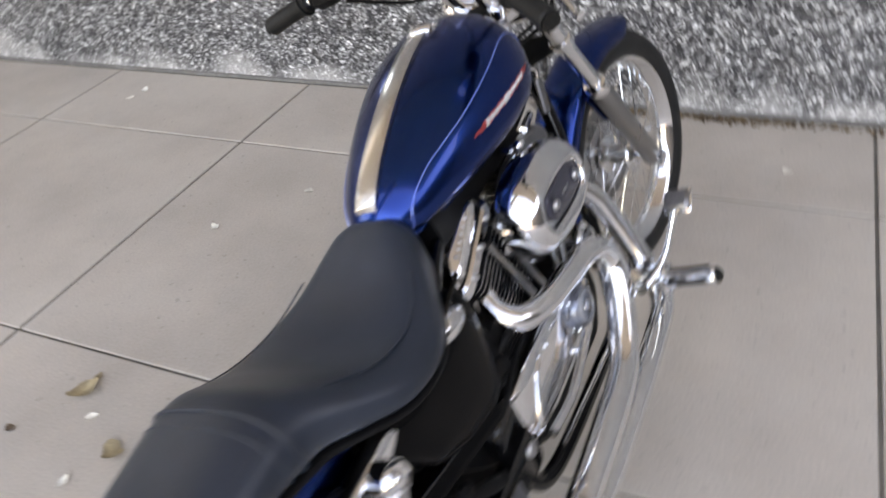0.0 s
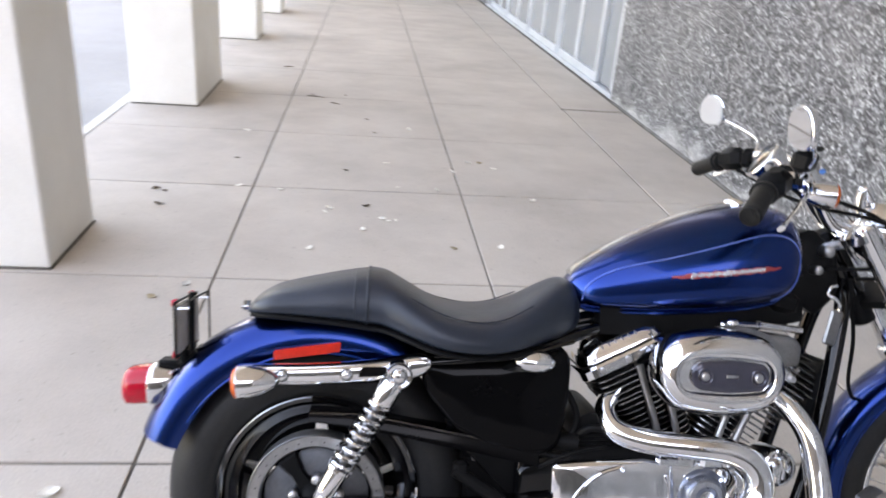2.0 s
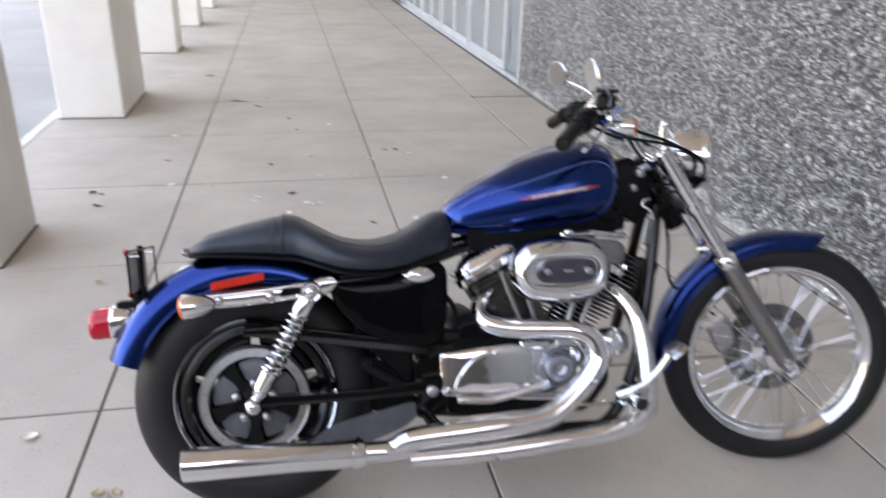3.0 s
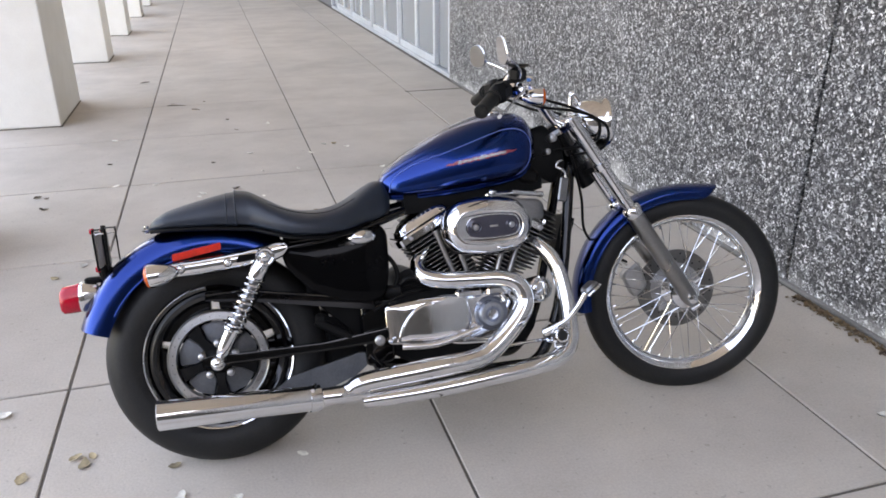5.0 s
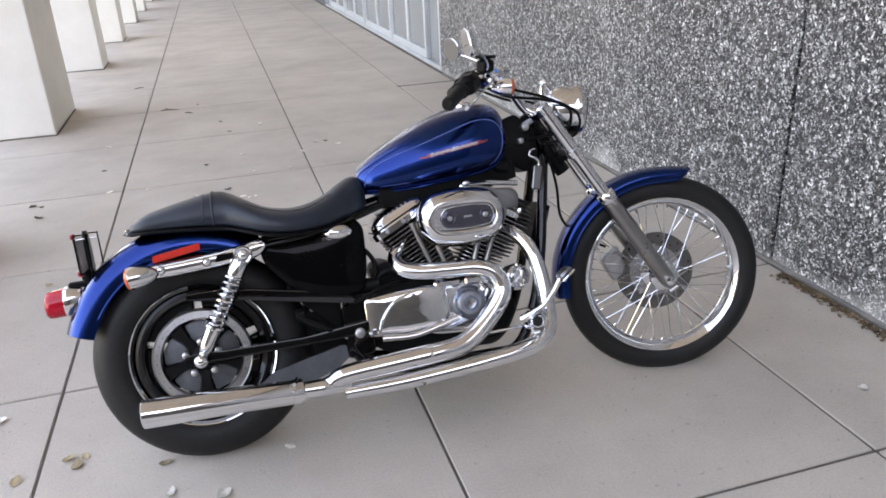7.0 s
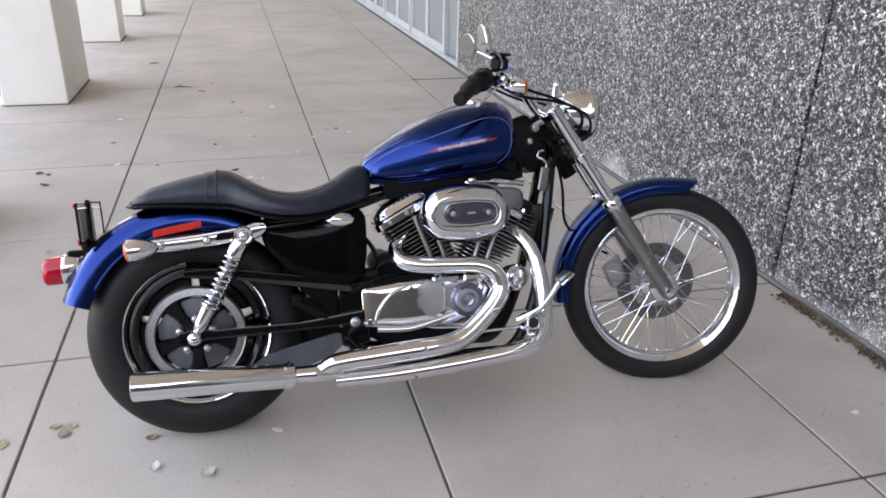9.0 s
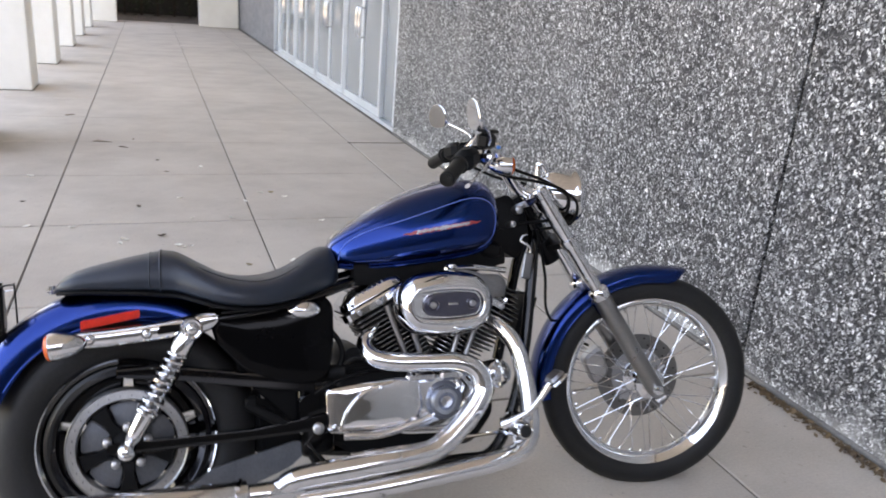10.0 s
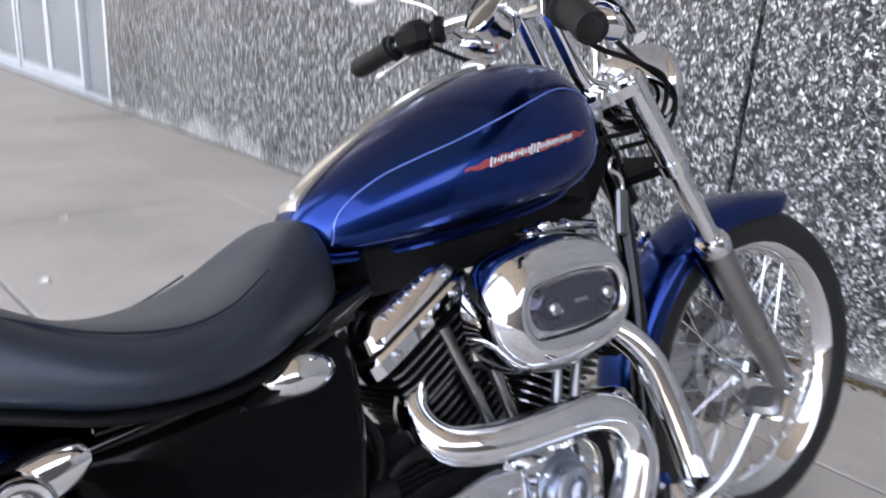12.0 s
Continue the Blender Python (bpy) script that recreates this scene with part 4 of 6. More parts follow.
# Shock absorbers
for q in (-1, 1):
    top, low = Vector((0.161, 0.164 * q, 0.606)), Vector((0.0, 0.156 * q, 0.316))
    way = (top - low).normalized()
    shock = part("shock_absorber", lathe([(0.0, 0.262), (0.024, 0.262), (0.0255, 0.267), (0.0245, 0.310), (0.021, 0.318), (0.012, 0.322)], low, way, 28), CHROME, bike, "chrome coil-over shock absorber")
    part("lower_body", lathe([(0.013, 0.02), (0.018, 0.03), (0.021, 0.05), (0.023, 0.095), (0.028, 0.100), (0.028, 0.106), (0.015, 0.108)], low, way, 28), CHROME, shock)
    part("damper_rod", bar(low + way * 0.09, low + way * 0.265, 0.014, 16), HEAD_CAST, shock)
    u = way.orthogonal().normalized()
    w = way.cross(u)
    part("spring", tube([low + way * (0.103 + 0.162 * k / 140) + (u * math.cos(k * 0.40) + w * math.sin(k * 0.40)) * 0.0240 for k in range(141)], 0.0048, 8, smooth=False), CHROME, shock, "chrome coil spring")
    for p, r in ((top, 0.028), (low, 0.018)):
        part("eye", merge(bar(p - Vector((0, 0.014, 0)), p + Vector((0, 0.014, 0)), r, 20), bar(p, p + way * (-0.03 if p is top else 0.03), 0.013, 12)), CHROME, shock)
        part("mount_bolt", merge(lathe([(r * 0.94, 0.0), (r * 0.94, 0.016), (r * 0.84, 0.021), (r * 0.66, 0.019), (r * 0.60, 0.015), (0.0, 0.015)], p, (0, q, 0), 28), ball(p + Vector((0, 0.018 * q, 0)), r * 0.5, (1, 0.6, 1), 16)), CHROME, shock)

# Rear fender, struts, lamps and plate
REAR_PROF = [(-0.092, 0.318), (-0.0965, 0.334), (-0.0955, 0.350), (-0.091, 0.365), (-0.083, 0.379), (-0.070, 0.391), (-0.052, 0.400), (-0.028, 0.406), (0, 0.409), (0.028, 0.406), (0.052, 0.400), (0.070, 0.391), (0.083, 0.379), (0.091, 0.365), (0.0955, 0.350), (0.0965, 0.334), (0.092, 0.318)]
rear_fender = part("rear_fender", fender_geom(REAR, 58, 161.5, REAR_PROF, 44, lambda t: -0.02 * max(0.0, t - 0.7) + 0.03 * max(0.0, t - 0.9)), BLUE, bike, "glossy cobalt blue rear fender")
for q in (-1, 1):
    edge = [REAR + Vector((math.cos(radians(a)) * 0.3175, 0.0925 * q, math.sin(radians(a)) * 0.3175)) for a in range(60, 152, 3)]
    part("rolled_edge", tube(edge, 0.0036, 8, smooth=False), BLUE, rear_fender)
    rows = [(-0.168, 0.577, 0.602), (-0.158, 0.571, 0.609), (-0.05, 0.570, 0.614), (0.06, 0.577, 0.623), (0.14, 0.582, 0.633), (0.19, 0.591, 0.643), (0.215, 0.602, 0.642), (0.226, 0.616, 0.632)]
    strut = part("fender_strut", loft([[(x, q * (0.128 + t * 0.022), (lo + hi) / 2 + (hi - lo) / 2 * z) for z, t in ((-1, 0.0), (-1, 0.45), (-0.82, 0.75), (-0.4, 0.93), (0.1, 1.0), (0.55, 0.93), (0.72, 0.80), (0.86, 0.98), (1, 0.75), (1, 0.0))] for x, lo, hi in profile(rows, 3)]), CHROME, bike, "chrome fender strut cover")
    for x, z in ((-0.06, 0.592), (0.12, 0.607)):
        part("spacer", bar((x, 0.09 * q, z), (x, 0.130 * q, z), 0.014, 12), SATIN, strut)
    for x, z in ((0.055, 0.598), (-0.075, 0.592)):
        part("bolt", merge(bar((x, 0.146 * q, z), (x, 0.151 * q, z), 0.0135, 20), ball((x, 0.151 * q, z), 0.010, (1, 0.7, 1), 14)), CHROME, strut)
    part("strut_recess", loft([[(x, q * y, z) for x, z in rounded([(0.078, 0.594), (0.138, 0.599), (0.142, 0.618), (0.086, 0.616)], 0.006, 3)] for y in (0.140, 0.1515)]), BLACK, strut, "black recess in the strut cover")
    ts = turn_signal(Vector((-0.152, 0.176 * q, 0.582)), (1, 0, 0.10))
    part("stem", bar((-0.125, 0.13 * q, 0.590), (-0.127, 0.170 * q, 0.588), 0.009, 10), CHROME, ts)
part("side_reflector", loft([[(x, y, z) for x, z in rounded([(-0.100, 0.613), (0.038, 0.636), (0.038, 0.657), (-0.100, 0.634)], 0.004, 3)] for y in (-0.080, -0.103, -0.106)]), REFLECT, bike, "long red side reflector")
TL = Vector((-0.356, 0, 0.530))
tail = part("tail_light", loft([[TL + Vector((d, math.cos(a) * w * abs(math.cos(a)) ** -0.35 if abs(math.cos(a)) > 1e-6 else 0, math.sin(a) * h + (d + 0.02) * 0.1)) for a in (2 * math.pi * (k + 0.5) / 24 for k in range(24))] for d, w, h in ((0.03, 0.038, 0.036), (-0.002, 0.048, 0.044), (-0.012, 0.050, 0.046), (-0.018, 0.048, 0.044))]), CHROME, bike, "chrome tail light base")
part("lens", loft([[TL + Vector((d, math.cos(a) * w * abs(math.cos(a)) ** -0.35 if abs(math.cos(a)) > 1e-6 else 0, math.sin(a) * h + (d + 0.02) * 0.1)) for a in (2 * math.pi * (k + 0.5) / 24 for k in range(24))] for d, w, h in ((-0.016, 0.047, 0.043), (-0.050, 0.046, 0.042), (-0.066, 0.044, 0.040), (-0.072, 0.038, 0.034))]), RED, tail, "red tail light lens")
plate = part("number_plate", moved(box((0, 0, 0), (0.004, 0.18, 0.105), 0.0015), pose(-0.306, 0, 0.665, 0, -3, 0)), PLATE, bike, "number plate in a black frame")
part("plate_frame", merge(*[moved(box(c, s, 0.002), pose(-0.306, 0, 0.665, 0, -3, 0)) for c, s in (((0, 0.091, 0), (0.006, 0.004, 0.120)), ((0, -0.091, 0), (0.006, 0.004, 0.120)), ((0, 0, 0.058), (0.006, 0.186, 0.004)), ((0, 0, -0.058), (0.006, 0.186, 0.004)))]), SATIN, plate)
part("wire_guard", moved(tube([(0.030, -0.085, -0.05), (0.030, -0.085, 0.052), (0.028, -0.075, 0.060), (0.028, 0.075, 0.060), (0.030, 0.085, 0.052), (0.030, 0.085, -0.05)], 0.0024, 8, 4), pose(-0.306, 0, 0.665, 0, -3, 0)), SATIN, plate)
for y in (-0.085, 0.085):
    part("wire_tie", moved(bar((0.0, y, 0.045), (0.031, y, 0.045), 0.0022, 8), pose(-0.306, 0, 0.665, 0, -3, 0)), CHROME, plate)
part("plate_post", tube([(-0.296, 0.0, 0.735), (-0.298, 0.0, 0.68), (-0.298, 0.0, 0.60)], [0.007, 0.010, 0.012], 10), SATIN, plate)
part("plate_backing", moved(box((0.005, 0, 0), (0.003, 0.17, 0.10), 0.001), pose(-0.306, 0, 0.665, 0, -3, 0)), PLATE_BACK, plate, "bare metal back of the plate")
for k in range(6):
    part("plate_bar", moved(box((-0.003, -0.06 + 0.024 * k, 0), (0.002, 0.013, 0.05), 0.0008), pose(-0.306, 0, 0.665, 0, -3, 0)), PLATE_INK, plate)
for y in (-0.07, 0.07):
    for z in (-0.055, 0.055):
        part("plate_reflector", moved(lathe([(0, -0.012), (0.007, -0.011), (0.009, -0.006), (0.009, 0)], (0, y, z), (1, 0, 0), 14), pose(-0.306, 0, 0.665, 0, -3, 0)), RED, plate, "small red reflector")
part("plate_bracket", merge(tube([(-0.31, -0.03, 0.60), (-0.30, -0.03, 0.58), (-0.275, -0.03, 0.61)], 0.008, 8), tube([(-0.31, 0.03, 0.60), (-0.30, 0.03, 0.58), (-0.275, 0.03, 0.61)], 0.008, 8), box((-0.30, 0, 0.60), (0.02, 0.08, 0.04), 0.005), box((-0.335, 0, 0.577), (0.05, 0.05, 0.018), 0.005)), SATIN, plate)

# Seat: a deep rider's saddle and a flat pillion pad
def pad_ring(x, zt, zb, w, edge=0.62, n=36):
    out = []
    for k in range(n):
        a = 2 * math.pi * k / n
        c, s = math.cos(a), math.sin(a)
        zc = zb + (zt - zb) * 0.34
        y = w * math.copysign(abs(c) ** edge, c)
        z = zc + (zt - zc) * math.copysign(abs(s) ** 0.85, s) if s >= 0 else zc - (zc - zb) * abs(s) ** 0.5
        out.append((x, y, z))
    return out


SADDLE = [(0.092, 0.806, 0.692, 0.137), (0.13, 0.8, 0.688, 0.144), (0.184, 0.77, 0.672, 0.171), (0.24, 0.741, 0.656, 0.193), (0.3, 0.728, 0.648, 0.197), (0.36, 0.731, 0.647, 0.185), (0.42, 0.75, 0.653, 0.157), (0.48, 0.786, 0.665, 0.119), (0.515, 0.802, 0.672, 0.099), (0.54, 0.798, 0.685, 0.081), (0.556, 0.775, 0.705, 0.061)]
PILLION = [(-0.165, 0.712, 0.703, 0.061), (-0.15, 0.735, 0.706, 0.093), (-0.125, 0.752, 0.706, 0.111), (-0.09, 0.766, 0.706, 0.121), (0.0, 0.788, 0.701, 0.131), (0.06, 0.8, 0.696, 0.135), (0.088, 0.804, 0.692, 0.136)]
seat = part("seat", loft([pad_ring(*r) for r in profile(SADDLE)]), VINYL, bike, "black vinyl two-up seat", None, 50)
part("pillion_pad", loft([pad_ring(*r) for r in profile(PILLION)]), VINYL, seat, "black vinyl pillion pad", None, 50)
seam = [(x, y * 1.004, z) for x, y, z in pad_ring(0.090, 0.8055, 0.6905, 0.1375)]
part("seam_piping", tube(seam + seam[:1], 0.0028, 8, smooth=False), VINYL, seat)
seam = [(x, y * 1.003, z) for x, y, z in pad_ring(0.064, 0.8006, 0.6957, 0.1353)]
part("seam_piping", tube(seam + seam[:1], 0.0018, 8, smooth=False), VINYL, seat)
part("seat_pan", merge(loft([pad_ring(x, zb + 0.012, zb - 0.008, w * 0.96, 0.4) for x, zt, zb, w in profile(PILLION, 3)[2:] + profile(SADDLE, 3)[:-3]])), SATIN, seat)
for q in (-1, 1):
    part("stitch_line", tube([(x, q * y, z) for x, y, z in ((0.12, 0.106, 0.784), (0.18, 0.128, 0.758), (0.25, 0.150, 0.729), (0.32, 0.154, 0.717), (0.38, 0.142, 0.725), (0.44, 0.118, 0.752))], 0.0016, 6), VINYL, seat)
part("seat_tab", merge(box((-0.172, 0, 0.708), (0.03, 0.03, 0.006), 0.002), bar((-0.176, 0, 0.70), (-0.176, 0, 0.722), 0.008, 12)), CHROME, seat)

# Fuel tank
TANK = [(0.533, 0.8, 0.768, 0.033), (0.548, 0.822, 0.75, 0.0594), (0.58, 0.848, 0.742, 0.0858), (0.63, 0.88, 0.74, 0.1078), (0.7, 0.917, 0.741, 0.132), (0.78, 0.952, 0.746, 0.1529), (0.86, 0.978, 0.754, 0.1672), (0.93, 0.99, 0.764, 0.1694), (0.985, 0.989, 0.78, 0.1562), (1.018, 0.974, 0.805, 0.1276), (1.038, 0.945, 0.84, 0.0858), (1.046, 0.92, 0.868, 0.044)]


def tank_point(x, zt, zb, w, a, grow=0.0):
    c, s = math.cos(a), math.sin(a)
    zc = zb + (zt - zb) * 0.42
    y = (w + grow) * math.copysign(abs(c) ** 0.82, c)
    z = zc + (zt - zc + grow) * abs(s) ** 1.08 if s >= 0 else zc - (zc - zb + grow) * abs(s) ** 0.55
    return (x, y, z)


tank_rows = profile(TANK, 5)
tank = part("fuel_tank", loft([[tank_point(*r, 2 * math.pi * k / 56) for k in range(56)] for r in tank_rows]), BLUE, bike, "glossy cobalt blue teardrop fuel tank", None, 60)
part("tank_seam", tube([tank_point(*r, radians(-118), 0.004) for r in tank_rows[6:-8]] , 0.006, 8, 2), BLUE, tank)
strap = [r for r in tank_rows if 0.54 < r[0] < 0.915]
part("tank_strap", loft([[(x, y, zt + 0.0085 - (y / 0.03) ** 2 * 0.005) for y in (-0.0225, -0.0215, -0.015, -0.013, -0.006, 0, 0.006, 0.013, 0.015, 0.0215, 0.0225)] + [(x, y, zt - 0.012) for y in (0.0225, -0.0225)] for x, zt, zb, w in strap]), STRIPE, tank, "polished strap along the tank top")
part("filler_cap", lathe([(0.034, -0.012), (0.035, 0.0), (0.033, 0.008), (0.026, 0.014), (0.0, 0.017)], (0.925, 0, 0.988), (0.06, 0, 1), 32), CHROME, tank, "chrome filler cap")

def on_tank(x, z, grow=0.0):
    """The point of the tank's right skin at x and z, grow metres outside it."""
    k = min(range(len(tank_rows) - 1), key=lambda n: abs(tank_rows[n][0] + tank_rows[n + 1][0] - 2 * x))
    r0, r1 = tank_rows[k], tank_rows[k + 1]
    t = (x - r0[0]) / (r1[0] - r0[0])
    _, zt, zb, w = [a + (b - a) * t for a, b in zip(r0, r1)]
    zc = zb + (zt - zb) * 0.42
    s = min(1.0, ((z - zc) / (zt - zc)) ** (1 / 1.08)) if z >= zc else min(1.0, ((zc - z) / (zc - zb)) ** (1 / 0.55))
    return (x, -(w * max(0.0, 1 - s * s) ** 0.41 + grow), z)


PANEL_LINE = [(0.557, 0.762), (0.564, 0.792), (0.588, 0.816), (0.63, 0.838), (0.68, 0.854), (0.73, 0.868), (0.80, 0.890), (0.865, 0.911), (0.915, 0.925), (0.955, 0.927), (0.985, 0.916), (1.001, 0.895), (1.006, 0.868), (1.000, 0.832), (0.984, 0.800), (0.962, 0.784)]
for q in (-1, 1):
    stripe = glide([Vector((x, 0, z)) for x, z in PANEL_LINE], 6)
    part("pinstripe", tube([(x, -q * y, z) for x, y, z in (on_tank(v[0], v[2], 0.0004) for v in stripe)], 0.0015, 6, smooth=False), PIN, tank, "pale blue pinstripe")
    # The badge: a tapered dull red band that carries a row of plain slanted silver strokes
    rows = []
    for k in range(41):
        u = k / 40
        tall = 0.0066 + 0.0005 * math.sin(k * 2.6)
        tall *= min(1.0, 4 * u + 0.25, 5 * (1 - u) + 0.2)
        rows.append((0.728 + 0.222 * u, 0.827 + 0.033 * u + 0.0012 * math.sin(k * 1.3), tall))
    def band(grow, depth, out):
        rings = []
        for x, z, h in rows:
            lo, hi = z - h * 0.8 - grow, z + h + grow
            rings.append([(x, -q * (on_tank(x, lo, out)[1] + depth), lo), (x, -q * (on_tank(x, hi, out)[1] + depth), hi), (x, -q * on_tank(x, hi, out)[1], hi), (x, -q * on_tank(x, z, out)[1], z), (x, -q * on_tank(x, lo, out)[1], lo)])
        return loft(rings)
    badge = part("badge", band(0.0, 0.004, 0.0008), LOGO_RED, bike, "dull red tank badge with silver strokes")
    for k in range(27):
        u = 0.18 + 0.025 * k
        x, z = 0.728 + 0.222 * u, 0.827 + 0.033 * u
        h = 0.0085 + 0.0020 * math.sin(k * 2.3) + (0.0062 if k in (0, 12, 13, 14) else 0.0)
        slant = pose(x, -q * on_tank(x, z + 0.001, 0.0014)[1], z + 0.001, 0, 24, 0)
        part("badge_stroke", moved(box((0, 0, 0), (0.0034 if k % 3 else 0.0052, 0.0022, h), 0.0008), slant), LOGO_WHITE, badge, "silver stroke")

# Frame: backbone, head, cradle tubes
HEADPIPE = fork(0.64, 0, -0.055)
frame_part = part("frame", bar(fork(0.575, 0, -0.055), fork(0.70, 0, -0.055), 0.032, 20), BLACK, bike, "gloss black tubular frame")
part("backbone", tube([HEADPIPE, (0.98, 0, 0.80), (0.75, 0, 0.745), (0.55, 0, 0.70), (0.22, 0, 0.64)], 0.022, 14), BLACK, frame_part)
for q in (-1, 1):
    part("downtube", tube([HEADPIPE + Vector((0, 0.02 * q, -0.03)), (1.162, 0.055 * q, 0.75), (1.136, 0.075 * q, 0.62), (1.108, 0.09 * q, 0.48), (1.065, 0.10 * q, 0.32), (0.99, 0.11 * q, 0.19), (0.88, 0.115 * q, 0.175), (0.55, 0.115 * q, 0.185), (0.46, 0.11 * q, 0.25), (0.44, 0.10 * q, 0.40), (0.47, 0.09 * q, 0.62)], 0.0175, 12), BLACK, frame_part)
    part("seat_rail", tube([(0.60, 0.06 * q, 0.70), (0.42, 0.110 * q, 0.650), (0.22, 0.112 * q, 0.620), (0.05, 0.106 * q, 0.598)], 0.013, 12), BLACK, frame_part)
part("neck_gusset", prism(rounded([(1.030, 0.925), (1.090, 0.945), (1.150, 0.890), (1.160, 0.800), (1.110, 0.745), (1.040, 0.790)], 0.015), -0.045, 0.045, 0.006), SATIN, frame_part, "black steering neck gusset")
regulator = part("regulator", moved(box((0, 0, 0), (0.035, 0.12, 0.17), 0.01), pose(1.125, 0, 0.56, 0, 18, 0)), SATIN, bike, "finned black regulator between the downtubes")
for k in range(9):
    part("cooling_fin", moved(box((0.021, -0.048 + 0.012 * k, 0), (0.014, 0.004, 0.155), 0.001), pose(1.125, 0, 0.56, 0, 18, 0)), SATIN, regulator)
# Dark filler added to close the shaded gap under the tank
part("tank_gap_fill", loft([[(x, y, z) for y, z in ((-0.070, zb), (-0.074, zb + 0.012), (-0.066, zt), (0.066, zt), (0.074, zb + 0.012), (0.070, zb))] for x, zb, zt in ((0.60, 0.688, 0.755), (0.75, 0.694, 0.765), (0.92, 0.702, 0.785), (1.06, 0.735, 0.84))]), SATIN, frame_part, "dark filler added in the shaded gap between tank and engine")
part("neck_plate", moved(box((0, 0, 0), (0.030, 0.010, 0.080), 0.004), pose(1.130, -0.080, 0.725, 0, 12, 0)), HEAD_CAST, frame_part, "dull coil bracket plate")
part("horn_cover", moved(box((0, 0, 0), (0.07, 0.05, 0.05), 0.012), pose(1.015, -0.06, 0.778, 0, 12, 0)), SATIN, bike, "black coil cover below the tank")
for x, z, r in ((1.111, 0.895, 0.013), (1.09, 0.852, 0.010)):
    part("head_bolt", merge(bar((x, -0.04, z), (x, -0.075, z), r, 14), ball((x, -0.075, z), r * 0.9, (1, 0.5, 1), 14)), ALLOY, frame_part)

def domed(poly, y0, y1, rise, b=0.006):
    """A cover plate with a softly swollen face."""
    cx, cz = sum(p[0] for p in poly) / len(poly), sum(p[1] for p in poly) / len(poly)
    rings = [[(x, y0, z) for x, z in poly]]
    for k, t in ((1.0, 0.0), (0.985, 0.35), (0.95, 0.55), (0.85, 0.74), (0.65, 0.90), (0.40, 0.98), (0.12, 1.0)):
        rings.append([(cx + (x - cx) * k, y1 + (rise * t), cz + (z - cz) * k) for x, z in poly])
    return loft(rings)


part("cable_clip", tube([(1.135, -0.075, 0.82), (1.118, -0.08, 0.815), (1.112, -0.08, 0.80), (1.128, -0.085, 0.79), (1.142, -0.08, 0.775), (1.138, -0.078, 0.745)], 0.0042, 10, 4), CHROME, frame_part, "bright cable clip")

# Side covers and the chrome teardrop cap
for q in (-1, 1):
    outline = rounded([(0.205, 0.622), (0.38, 0.634), (0.510, 0.668), (0.530, 0.640), (0.528, 0.53), (0.512, 0.446), (0.470, 0.428), (0.37, 0.444), (0.285, 0.482), (0.218, 0.562)], 0.022)
    cover = part("side_cover", domed(outline, 0.07 * q, 0.112 * q, 0.024 * q), COVER_BLACK, bike, "gloss black side cover", None, 30)
    part("trim_edge", tube([(0.235, 0.132 * q, 0.640), (0.40, 0.135 * q, 0.648), (0.53, 0.128 * q, 0.680)], 0.0045, 8), BLACK, cover)
cap_part = part("oil_cap", moved(lathe([(0.0, 0.020), (0.018, 0.018), (0.030, 0.010), (0.034, 0.0), (0.034, -0.01)], (0, 0, 0), (0, -1, 0), 28), pose(0.448, -0.130, 0.634) @ Matrix.Diagonal((1.35, 1, 0.72, 1))), CHROME, bike, "chrome teardrop cap")
part("cap_tail", loft([[(x, -0.132 - t, 0.627 + dz + (x - 0.42) * 0.2) for dz, t in ((-h, 0.0), (0, 0.012), (h, 0.0))] for x, h in ((0.378, 0.002), (0.403, 0.012), (0.433, 0.018), (0.453, 0.018))]), CHROME, cap_part)

# Engine
CRANK = Vector((0.822, 0, 0.345))
engine = part("engine", prism(rounded([(0.50, 0.27), (0.52, 0.43), (0.62, 0.47), (0.70, 0.455), (0.90, 0.455), (0.985, 0.40), (1.0, 0.30), (0.93, 0.215), (0.60, 0.205)], 0.03), -0.105, 0.13, 0.012), SATIN, bike, "black and chrome air-cooled V-twin engine")


